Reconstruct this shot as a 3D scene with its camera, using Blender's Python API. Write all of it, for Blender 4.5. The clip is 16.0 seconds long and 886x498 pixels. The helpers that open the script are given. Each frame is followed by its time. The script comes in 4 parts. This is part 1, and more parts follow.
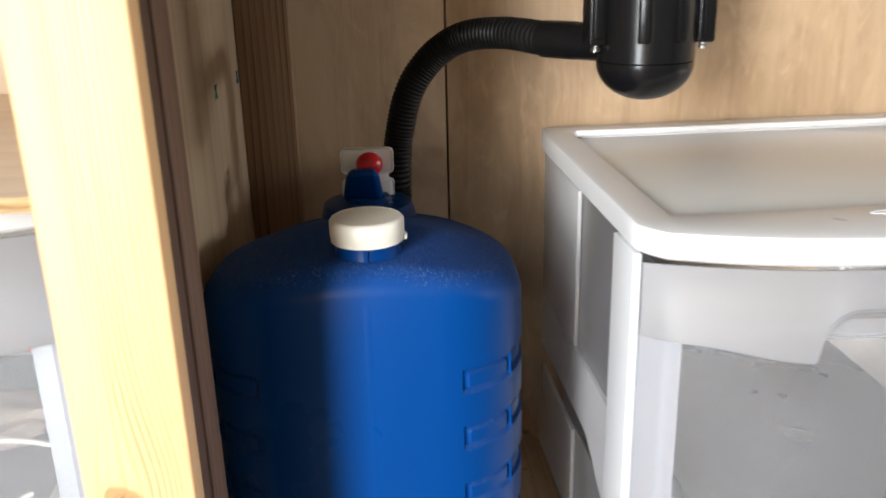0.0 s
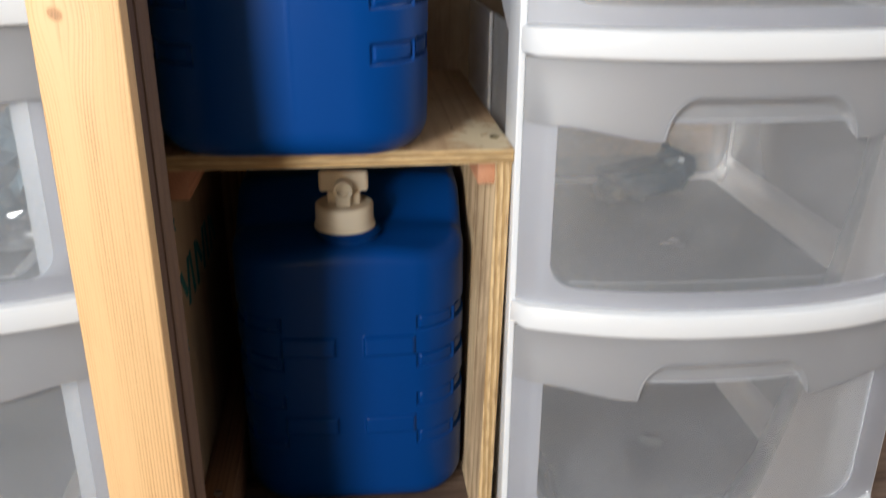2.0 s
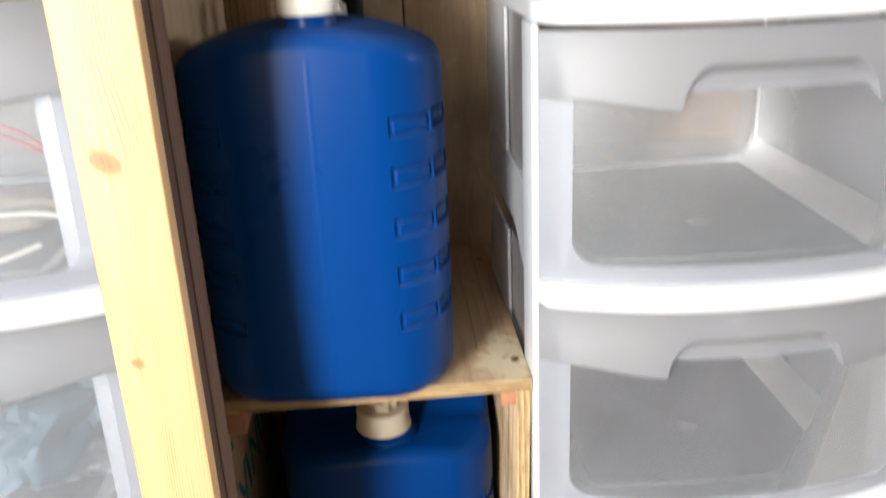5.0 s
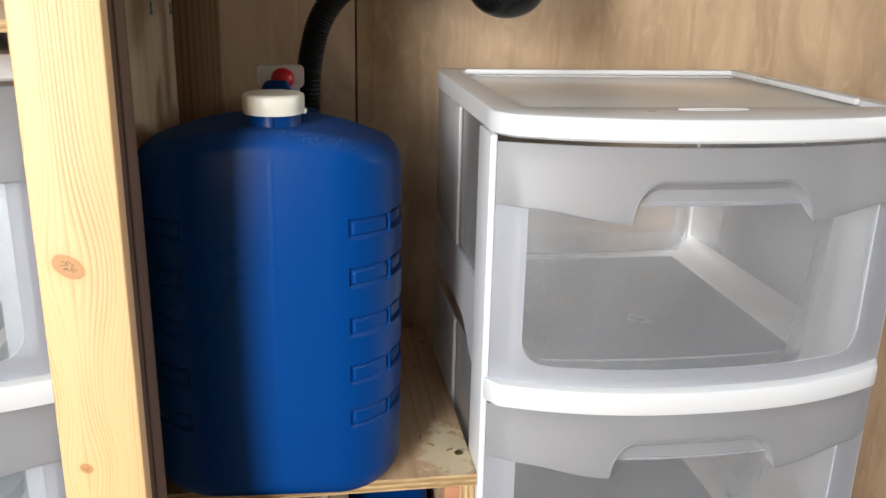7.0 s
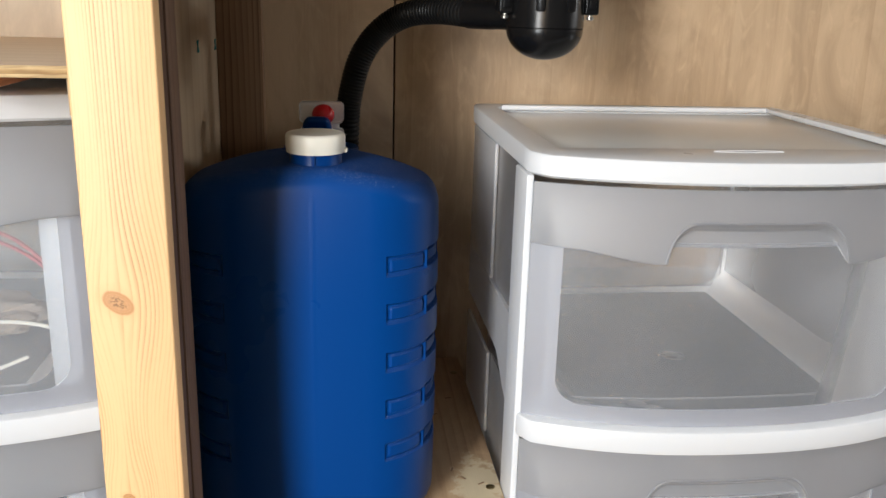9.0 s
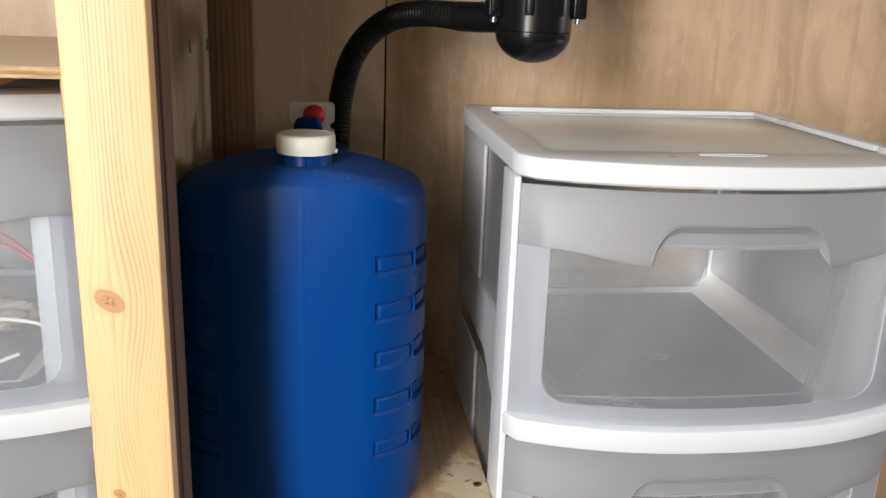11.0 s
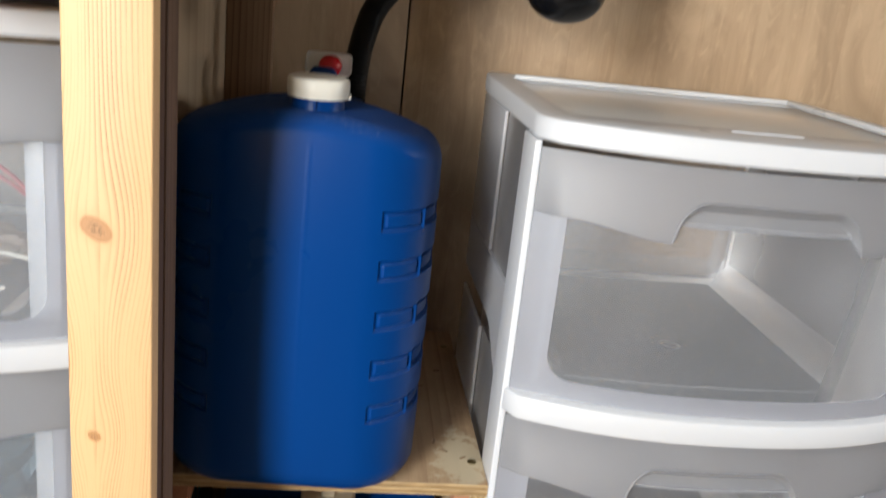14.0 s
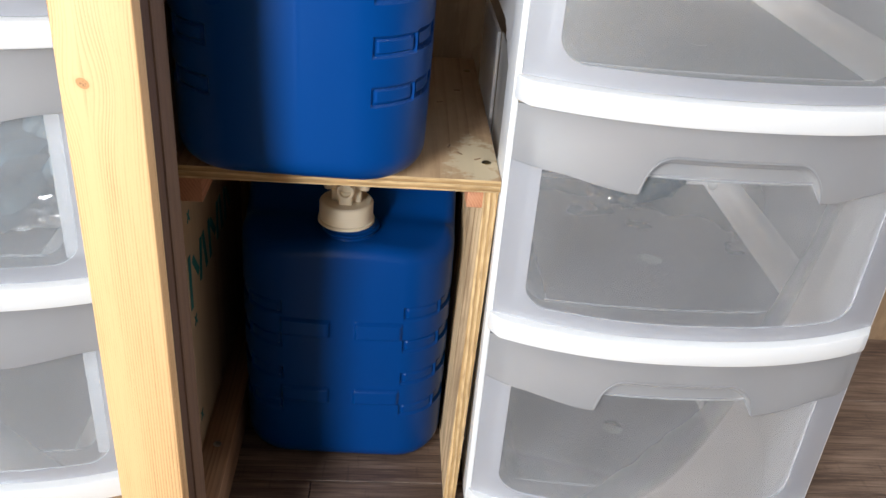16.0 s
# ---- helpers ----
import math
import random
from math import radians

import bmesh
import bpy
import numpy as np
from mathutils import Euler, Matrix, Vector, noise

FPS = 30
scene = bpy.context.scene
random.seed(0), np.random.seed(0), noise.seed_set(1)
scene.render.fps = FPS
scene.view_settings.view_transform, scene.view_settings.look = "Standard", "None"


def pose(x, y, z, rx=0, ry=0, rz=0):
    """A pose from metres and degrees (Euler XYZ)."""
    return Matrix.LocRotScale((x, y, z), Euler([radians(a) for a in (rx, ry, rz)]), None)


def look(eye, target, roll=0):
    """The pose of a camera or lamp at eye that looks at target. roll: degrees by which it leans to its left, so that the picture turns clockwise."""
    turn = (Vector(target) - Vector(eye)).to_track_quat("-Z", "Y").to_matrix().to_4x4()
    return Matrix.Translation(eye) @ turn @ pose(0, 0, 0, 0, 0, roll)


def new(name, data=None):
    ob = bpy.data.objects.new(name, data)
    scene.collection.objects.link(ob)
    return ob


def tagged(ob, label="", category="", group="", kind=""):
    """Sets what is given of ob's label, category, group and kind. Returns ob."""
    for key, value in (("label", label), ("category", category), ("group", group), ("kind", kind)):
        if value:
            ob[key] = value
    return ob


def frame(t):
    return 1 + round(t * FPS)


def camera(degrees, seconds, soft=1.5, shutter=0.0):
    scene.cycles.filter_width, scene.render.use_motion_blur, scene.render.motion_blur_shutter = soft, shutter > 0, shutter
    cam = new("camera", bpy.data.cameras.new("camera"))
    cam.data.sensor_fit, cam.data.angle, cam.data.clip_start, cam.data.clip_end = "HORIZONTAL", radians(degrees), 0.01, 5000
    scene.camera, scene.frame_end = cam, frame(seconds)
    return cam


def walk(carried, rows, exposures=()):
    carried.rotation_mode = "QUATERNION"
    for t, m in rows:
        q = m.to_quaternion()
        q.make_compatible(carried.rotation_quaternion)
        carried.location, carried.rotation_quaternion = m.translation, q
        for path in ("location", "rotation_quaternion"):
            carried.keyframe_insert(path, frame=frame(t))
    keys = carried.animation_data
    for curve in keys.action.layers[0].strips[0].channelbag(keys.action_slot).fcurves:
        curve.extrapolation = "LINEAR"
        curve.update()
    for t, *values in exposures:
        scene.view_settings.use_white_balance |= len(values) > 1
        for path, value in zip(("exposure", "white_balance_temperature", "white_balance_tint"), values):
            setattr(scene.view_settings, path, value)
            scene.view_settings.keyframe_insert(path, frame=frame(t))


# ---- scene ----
cam = camera(54.5, 16.0, soft=1.5, shutter=0.5)
ROWS = [
    (0, -0.1347, -0.4551, 0.7877, 70.91, 1.35, -5.29),
    (0.5, -0.1331, -0.5419, 0.779, 73.2, -2.56, -5.89),
    (1, -0.0852, -0.5838, 0.6929, 73.76, -2.96, -5.88),
    (1.5, -0.0737, -0.5788, 0.5867, 71.61, -1.38, -6.93),
    (2, -0.1041, -0.5901, 0.513, 67.79, -0.38, -6.2),
    (2.5, -0.0854, -0.5782, 0.4619, 66.54, 1.93, -5.97),
    (3, -0.0854, -0.5744, 0.4546, 66.55, 3.47, -5.61),
    (3.5, -0.0995, -0.5696, 0.4625, 66.08, 3.28, -5.16),
    (4, -0.0972, -0.5747, 0.4872, 65.81, 4.1, -5.57),
    (4.5, -0.098, -0.5766, 0.5756, 66.9, 4.03, -5.87),
    (5.0, -0.094, -0.601, 0.691, 69.13, 2.43, -4.67),
    (5.1, -0.0875, -0.5986, 0.7167, 68.45, 1.81, -3.75),
    (5.2, -0.0986, -0.6014, 0.7217, 69.32, 0.97, -4.27),
    (7.3, -0.1172, -0.5944, 0.7279, 72.48, -1.18, -9.04),
    (7.5, -0.1136, -0.5937, 0.725, 72.46, -1.28, -8.8),
    (8, -0.1168, -0.5936, 0.7362, 72.94, -1.59, -7.13),
    (8.5, -0.1183, -0.6009, 0.7389, 73.6, -1.42, -6.29),
    (9, -0.1229, -0.6014, 0.7409, 73.88, -1.52, -6.78),
    (11.5, -0.1207, -0.61, 0.7444, 73.79, -2.08, -7.3),
    (12, -0.1196, -0.6073, 0.7425, 73.74, -2.18, -7.57),
    (12.5, -0.1181, -0.6111, 0.7433, 73.56, -2.36, -7.98),
    (13, -0.1206, -0.6091, 0.7453, 73.83, -2.56, -8.18),
    (13.5, -0.1223, -0.6071, 0.7445, 74.14, -3.24, -7.59),
    (14, -0.1168, -0.585, 0.7161, 73.02, -5.9, -5.37),
    (14.5, -0.0972, -0.5824, 0.6639, 70.45, -6.38, -2.82),
    (15, -0.0835, -0.586, 0.6404, 66.13, -5.94, -2.66),
    (15.5, -0.0794, -0.5964, 0.6253, 61.26, -5.09, -2.21),
    (16, -0.0781, -0.603, 0.627, 60.29, -4.24, -2.28),
]
EXPOSURES = [(0, 0.55, 6500, 10), (0.5, 0.00, 6500, 10), (1, -0.24, 6500, 10), (1.5, -0.12, 6500, 10), (2, -0.05, 6500, 10), (2.5, 0.42, 6250, 10), (3, 0.40, 6150, 10), (3.5, 0.25, 6300, 10), (4.5, -0.11, 6350, 10), (5, 0.50, 6500, 10), (7.5, 0.02, 6500, 10), (9, -0.03, 6500, 10), (11.5, 0.00, 6500, 10), (13.5, 0.00, 6500, 10), (14.5, -0.10, 6500, 10), (15, -0.11, 6500, 10), (15.5, 0.02, 6500, 10), (16, 0.28, 6350, 10)]
# quick sways between the even steps
SWAYS = [
    (0.3, look((-0.146, -0.515, 0.785), (0.078, 1.374, 0.182), 1.3)),
    (0.8, look((-0.104, -0.579, 0.733), (0.100, 1.335, 0.192), 3.1)),
    (1.3, look((-0.067, -0.580, 0.641), (0.182, 1.304, 0.017), 2.2)),
    (4.7, look((-0.090, -0.588, 0.633), (0.020, 1.242, -0.166), -3.7)),
]
walk(cam, sorted([(t, pose(*row)) for t, *row in ROWS] + SWAYS, key=lambda r: r[0]), EXPOSURES)

# ---- world, sun and daylight through the open door ----
SUN_AZ, SUN_EL = 28.0, 10.0
world = bpy.data.worlds.new("world")
scene.world = world
world.use_nodes = True
wn = world.node_tree
sky = wn.nodes.new("ShaderNodeTexSky")
sky.sky_type, sky.sun_disc = "NISHITA", False
sky.sun_elevation, sky.sun_rotation = radians(SUN_EL), radians(180 + SUN_AZ)
wn.links.new(sky.outputs[0], wn.nodes["Background"].inputs[0])
wn.nodes["Background"].inputs[1].default_value = 0.085
aim = Vector((math.sin(radians(SUN_AZ)) * math.cos(radians(SUN_EL)), math.cos(radians(SUN_AZ)) * math.cos(radians(SUN_EL)), -math.sin(radians(SUN_EL))))
sun = new("sun", bpy.data.lights.new("sun", "SUN"))
sun.data.energy, sun.data.angle, sun.data.color = 1.4, radians(11), (1.0, 0.985, 0.975)
sun.rotation_euler = aim.to_track_quat("-Z", "Y").to_euler()
door_light = new("door_daylight", bpy.data.lights.new("door_daylight", "AREA"))
door_light.data.shape, door_light.data.size, door_light.data.size_y = "RECTANGLE", 0.24, 1.15
door_light.data.energy, door_light.data.color = 21.0, (0.90, 0.96, 1.0)
door_light.matrix_world = look((-0.78, -1.22, 0.86), (-0.10, 0.0, 0.52))

# added fill lamp from the right, no known source there
side_light = new("side_fill", bpy.data.lights.new("side_fill", "AREA"))
side_light.data.shape, side_light.data.size, side_light.data.size_y = "RECTANGLE", 0.4, 0.5
side_light.data.energy, side_light.data.color = 16.0, (0.96, 0.98, 1.0)
side_light.matrix_world = look((1.58, -0.11, 1.05), (-0.2, 0.2, 0.6))

# ---- materials ----
def link(nt, a, b):
    nt.links.new(a, b)


def nd(nt, kind, props=None, **ins):
    n = nt.nodes.new("ShaderNode" + kind)
    for k, v in (props or {}).items():
        setattr(n, k, v)
    for k, v in ins.items():
        k = k.replace("_", " ")
        key = int(k[1:]) if k[0] == "i" and k[1:].isdigit() else k
        if isinstance(v, bpy.types.NodeSocket):
            nt.links.new(v, n.inputs[key])
        else:
            n.inputs[key].default_value = v
    return n


def math_(nt, op, a, b=0.0, c=0.0):
    return nd(nt, "Math", {"operation": op}, i0=a, i1=b, i2=c).outputs[0]


def ramp(nt, fac, stops):
    n = nd(nt, "ValToRGB", None, Fac=fac)
    el = n.color_ramp.elements
    while len(el) < len(stops):
        el.new(0.5)
    for e, (p, c) in zip(el, stops):
        e.position, e.color = p, (*c, 1) if len(c) == 3 else c
    return n.outputs[0]


def mix(nt, fac, a, b, blend="MIX"):
    n = nd(nt, "Mix", {"data_type": "RGBA", "blend_type": blend})
    for sock, v in ((n.inputs[0], fac), (n.inputs[6], a), (n.inputs[7], b)):
        if isinstance(v, bpy.types.NodeSocket):
            nt.links.new(v, sock)
        elif isinstance(v, tuple):
            sock.default_value = (*v, 1) if len(v) == 3 else v
        else:
            sock.default_value = v
    return n.outputs[2]


def material(name):
    m = bpy.data.materials.new(name)
    m.use_nodes = True
    nt = m.node_tree
    return m, nt, nt.nodes["Principled BSDF"]


def coords(nt, scale=(1, 1, 1), loc=(0, 0, 0)):
    tc = nd(nt, "TexCoord")
    return nd(nt, "Mapping", None, Vector=tc.outputs["Object"], Scale=scale, Location=loc).outputs[0]


def bump(nt, bsdf, height, strength=0.2, distance=0.001):
    b = nd(nt, "Bump", None, Strength=strength, Distance=distance, Height=height)
    link(nt, b.outputs[0], bsdf.inputs["Normal"])


def wood(name, light, dark, axis="z", lines=90.0, contrast=0.5, rough=0.6, knots=(), blotch=0.25, knot_col=(0.40, 0.19, 0.075), jitter=True, patch=None, mottle=0.0):
    """Sawn or veneered timber: growth lines along an axis, pores, blotches and knots."""
    m, nt, bsdf = material(name)
    tc = nd(nt, "TexCoord").outputs["Object"]
    if jitter:
        rnd = nd(nt, "ObjectInfo").outputs["Random"]
        off = nd(nt, "CombineXYZ", None, X=math_(nt, "MULTIPLY", rnd, 3.0), Y=math_(nt, "MULTIPLY", rnd, 7.0), Z=math_(nt, "MULTIPLY", rnd, 5.0)).outputs[0]
        vec = nd(nt, "VectorMath", {"operation": "ADD"}, i0=tc, i1=off).outputs[0]
    else:
        vec = tc
    sep = nd(nt, "SeparateXYZ", None, Vector=vec)
    x, y, z = sep.outputs
    knotted = None
    for kx, kz, a, rx, rz, tilt in knots:
        dx, dz = math_(nt, "SUBTRACT", x, kx), math_(nt, "SUBTRACT", z, kz)
        g = math_(nt, "EXPONENT", math_(nt, "MULTIPLY", math_(nt, "ADD", math_(nt, "POWER", math_(nt, "ABSOLUTE", math_(nt, "DIVIDE", dx, a)), 2.0), math_(nt, "POWER", math_(nt, "ABSOLUTE", math_(nt, "DIVIDE", dz, a * 1.7)), 2.0)), -1.0))
        x = math_(nt, "SUBTRACT", x, math_(nt, "MULTIPLY", math_(nt, "MULTIPLY", dx, g), 0.75))
        u = math_(nt, "DIVIDE", math_(nt, "ADD", dx, math_(nt, "MULTIPLY", dz, tilt)), rx)
        v = math_(nt, "DIVIDE", math_(nt, "SUBTRACT", dz, math_(nt, "MULTIPLY", dx, tilt)), rz)
        r = math_(nt, "SQRT", math_(nt, "ADD", math_(nt, "MULTIPLY", u, u), math_(nt, "MULTIPLY", v, v)))
        wob = nd(nt, "TexNoise", None, Vector=tc, Scale=160.0, Detail=3.0).outputs[0]
        r = math_(nt, "ADD", r, math_(nt, "MULTIPLY", math_(nt, "SUBTRACT", wob, 0.5), 0.35))
        knotted = r if knotted is None else math_(nt, "MINIMUM", knotted, r)
    s = {"x": (0.045, 1, 1), "y": (1, 0.045, 1), "z": (1, 1, 0.045)}[axis]
    p = nd(nt, "CombineXYZ", None, X=math_(nt, "MULTIPLY", x, s[0]), Y=math_(nt, "MULTIPLY", y, s[1]), Z=math_(nt, "MULTIPLY", z, s[2])).outputs[0]
    warp = nd(nt, "TexNoise", None, Vector=p, Scale=9.0, Detail=3.0).outputs[0]
    across = {"x": z, "y": x, "z": x}[axis]
    other = {"x": y, "y": z, "z": y}[axis]
    ring = math_(nt, "ADD", math_(nt, "ADD", across, math_(nt, "MULTIPLY", other, 0.6)), math_(nt, "MULTIPLY", warp, 0.055))
    ring = math_(nt, "FRACT", math_(nt, "MULTIPLY", ring, lines * 2.2))
    ring = math_(nt, "POWER", ring, 2.2)
    pore = nd(nt, "TexNoise", None, Vector=p, Scale=430.0, Detail=5.0, Roughness=0.7).outputs[0]
    big = nd(nt, "TexNoise", None, Vector=p, Scale=13.0, Detail=4.0).outputs[0]
    vary = nd(nt, "TexNoise", None, Vector=p, Scale=75.0, Detail=3.0, Roughness=0.6).outputs[0]
    vary = nd(nt, "MapRange", None, Value=vary, i1=0.32, i2=0.68, i3=0.15, i4=1.75).outputs[0]
    ring = math_(nt, "MULTIPLY", ring, vary)
    fac = math_(nt, "ADD", math_(nt, "MULTIPLY", ring, contrast), math_(nt, "MULTIPLY", math_(nt, "SUBTRACT", pore, 0.5), 0.75))
    fac = math_(nt, "ADD", fac, math_(nt, "MULTIPLY", math_(nt, "SUBTRACT", big, 0.5), blotch * 3))
    col = ramp(nt, fac, [(0.0, light), (1.0, dark)])
    if mottle:
        stain = nd(nt, "TexNoise", None, Vector=nd(nt, "Mapping", None, Vector=vec, Scale=(9, 9, 5)).outputs[0], Scale=1.0, Detail=6.0, Roughness=0.6, Distortion=1.2).outputs[0]
        col = mix(nt, nd(nt, "MapRange", {"interpolation_type": "SMOOTHSTEP"}, Value=stain, i1=0.42, i2=0.68, i3=0.0, i4=mottle).outputs[0], col, tuple(c * 0.62 for c in dark))
        fig = nd(nt, "TexNoise", None, Vector=nd(nt, "Mapping", None, Vector=vec, Scale=(42, 42, 16)).outputs[0], Scale=1.0, Detail=5.0, Distortion=2.5).outputs[0]
        col = mix(nt, nd(nt, "MapRange", {"interpolation_type": "SMOOTHSTEP"}, Value=fig, i1=0.52, i2=0.72, i3=0.0, i4=mottle * 0.6).outputs[0], col, tuple(min(1, c * 1.18) for c in light))
    if patch:
        px, py, pr, pcol = patch
        edge = nd(nt, "TexNoise", None, Vector=tc, Scale=70.0, Detail=5.0, Roughness=0.65).outputs[0]
        far = math_(nt, "SQRT", math_(nt, "ADD", math_(nt, "POWER", math_(nt, "ABSOLUTE", math_(nt, "SUBTRACT", nd(nt, "SeparateXYZ", None, Vector=tc).outputs[0], px)), 2.0), math_(nt, "POWER", math_(nt, "ABSOLUTE", math_(nt, "MULTIPLY", math_(nt, "SUBTRACT", nd(nt, "SeparateXYZ", None, Vector=tc).outputs[1], py), 0.6)), 2.0)))
        lim = math_(nt, "ADD", math_(nt, "DIVIDE", far, pr), math_(nt, "MULTIPLY", math_(nt, "SUBTRACT", edge, 0.5), 2.6))
        col = mix(nt, nd(nt, "MapRange", {"interpolation_type": "SMOOTHSTEP"}, Value=lim, i1=0.7, i2=1.05, i3=0.85, i4=0.0).outputs[0], col, pcol)
    if knotted is not None:
        def fade(r0, r1, top):
            return nd(nt, "MapRange", {"interpolation_type": "SMOOTHSTEP"}, Value=knotted, i1=r0, i2=r1, i3=top, i4=0.0).outputs[0]

        warm = tuple(0.68 * a + 0.32 * b for a, b in zip(knot_col, light))
        col = mix(nt, fade(0.9, 1.9, 0.45), col, tuple(0.5 * (a + b) for a, b in zip(warm, light)))
        col = mix(nt, fade(0.92, 1.12, 0.85), col, knot_col)
        ringed = math_(nt, "FRACT", math_(nt, "MULTIPLY", knotted, 4.0))
        inner = mix(nt, math_(nt, "MULTIPLY", ringed, 0.55), warm, knot_col)
        col = mix(nt, fade(0.72, 0.9, 0.9), col, inner)
        fleck = nd(nt, "TexNoise", None, Vector=tc, Scale=900.0, Detail=4.0).outputs[0]
        spot = nd(nt, "MapRange", None, Value=fleck, i1=0.47, i2=0.60, i3=0.0, i4=0.85).outputs[0]
        col = mix(nt, math_(nt, "MULTIPLY", spot, fade(0.3, 0.75, 0.9)), col, tuple(0.3 * a for a in knot_col))
    link(nt, col, bsdf.inputs["Base Color"])
    bsdf.inputs["Roughness"].default_value = rough
    bump(nt, bsdf, math_(nt, "ADD", ring, pore), 0.25, 0.0006)
    return m


def ply_edge(name, axis="z", pitch=0.0045):
    """Cut plywood edge: light and dark plies with saw marks."""
    m, nt, bsdf = material(name)
    tc = nd(nt, "TexCoord").outputs["Object"]
    sep = nd(nt, "SeparateXYZ", None, Vector=tc)
    a = sep.outputs["xyz".index(axis)]
    wob = nd(nt, "TexNoise", None, Vector=coords(nt, (25, 25, 25)), Scale=1.0, Detail=3.0).outputs[0]
    fine = nd(nt, "TexNoise", None, Vector=coords(nt, (500, 500, 60) if axis == "x" else (60, 500, 500)), Scale=1.0, Detail=4.0).outputs[0]
    ply = math_(nt, "FRACT", math_(nt, "ADD", math_(nt, "DIVIDE", a, pitch), math_(nt, "MULTIPLY", wob, 0.5)))
    col = ramp(nt, ply, [(0.0, (0.62, 0.44, 0.22)), (0.42, (0.68, 0.5, 0.27)), (0.5, (0.33, 0.19, 0.08)), (0.56, (0.42, 0.26, 0.11)), (0.95, (0.5, 0.33, 0.15))])
    col = mix(nt, nd(nt, "MapRange", None, Value=fine, i1=0.35, i2=0.75, i3=0.0, i4=0.7).outputs[0], col, (0.2, 0.11, 0.045))
    link(nt, col, bsdf.inputs["Base Color"])
    bsdf.inputs["Roughness"].default_value = 0.8
    bump(nt, bsdf, math_(nt, "ADD", fine, ply), 0.4, 0.0008)
    return m


def plastic(name, col, rough=0.35, speck=0.0, wear=0.12, scale=60.0, spec=0.5, bumps=0.12):
    m, nt, bsdf = material(name)
    big = nd(nt, "TexNoise", None, Vector=coords(nt), Scale=7.0, Detail=4.0).outputs[0]
    fine = nd(nt, "TexNoise", None, Vector=coords(nt), Scale=scale * 12, Detail=3.0).outputs[0]
    base = mix(nt, math_(nt, "MULTIPLY", big, wear * 2), col, tuple(min(1, c * 0.72) for c in col))
    if speck:
        geo = nd(nt, "NewGeometry")
        up = nd(nt, "SeparateXYZ", None, Vector=geo.outputs["Normal"]).outputs[2]
        dust = nd(nt, "TexNoise", None, Vector=coords(nt), Scale=1500.0, Detail=2.0).outputs[0]
        patch = nd(nt, "TexNoise", None, Vector=coords(nt), Scale=22.0, Detail=3.0).outputs[0]
        dots = nd(nt, "MapRange", None, Value=dust, i1=0.63, i2=0.70, i3=0.0, i4=0.9).outputs[0]
        lie = nd(nt, "MapRange", None, Value=math_(nt, "ADD", up, math_(nt, "MULTIPLY", patch, 0.9)), i1=0.95, i2=1.45, i3=0.012, i4=0.8).outputs[0]
        base = mix(nt, math_(nt, "MULTIPLY", math_(nt, "MULTIPLY", dots, lie), speck), base, (0.55, 0.56, 0.56))
        film = math_(nt, "MULTIPLY", nd(nt, "MapRange", None, Value=math_(nt, "ADD", up, math_(nt, "MULTIPLY", patch, 0.8)), i1=0.7, i2=1.5, i3=0.0, i4=0.025).outputs[0], speck)
        base = mix(nt, film, base, (0.35, 0.36, 0.38))
    link(nt, base, bsdf.inputs["Base Color"])
    rr = nd(nt, "MapRange", None, Value=big, i1=0.3, i2=0.7, i3=rough * 0.85, i4=rough * 1.25).outputs[0]
    if speck:
        rr = math_(nt, "ADD", rr, nd(nt, "MapRange", None, Value=up, i1=0.25, i2=0.75, i3=0.0, i4=0.4).outputs[0])
    link(nt, rr, bsdf.inputs["Roughness"])
    bsdf.inputs["Specular IOR Level"].default_value = spec
    bump(nt, bsdf, math_(nt, "ADD", fine, math_(nt, "MULTIPLY", big, 2.0)), bumps, 0.0006)
    return m


def sheer(name, clear, col, rough=0.25, through_light=0.5, gloss=0.06):
    """Thin moulded plastic: a share passes straight through, the rest scatters on both sides, with a light gloss."""
    m, nt, bsdf = material(name)
    out = nt.nodes["Material Output"]
    nt.nodes.remove(bsdf)
    big = nd(nt, "TexNoise", None, Vector=coords(nt), Scale=18.0, Detail=4.0).outputs[0]
    body = mix(nt, math_(nt, "MULTIPLY", big, 0.12), col, tuple(c * 0.8 for c in col))
    diff = nd(nt, "BsdfDiffuse", None, Color=body).outputs[0]
    tran = nd(nt, "BsdfTranslucent", None, Color=body).outputs[0]
    haze = nd(nt, "MixShader", None, i0=through_light, i1=diff, i2=tran).outputs[0]
    open_ = nd(nt, "BsdfTransparent", None, Color=(1, 1, 1, 1)).outputs[0]
    f = nd(nt, "MapRange", None, Value=big, i1=0.3, i2=0.7, i3=clear * 0.97, i4=min(1, clear * 1.02)).outputs[0]
    both = nd(nt, "MixShader", None, i0=f, i1=haze, i2=open_).outputs[0]
    shine = nd(nt, "BsdfGlossy", None, Color=(1, 1, 1, 1), Roughness=rough).outputs[0]
    fres = math_(nt, "ADD", math_(nt, "MULTIPLY", nd(nt, "Fresnel", None, IOR=1.35).outputs[0], 0.9), gloss * 0.5)
    last = nd(nt, "MixShader", None, i0=fres, i1=both, i2=shine).outputs[0]
    link(nt, last, out.inputs[0])
    return m


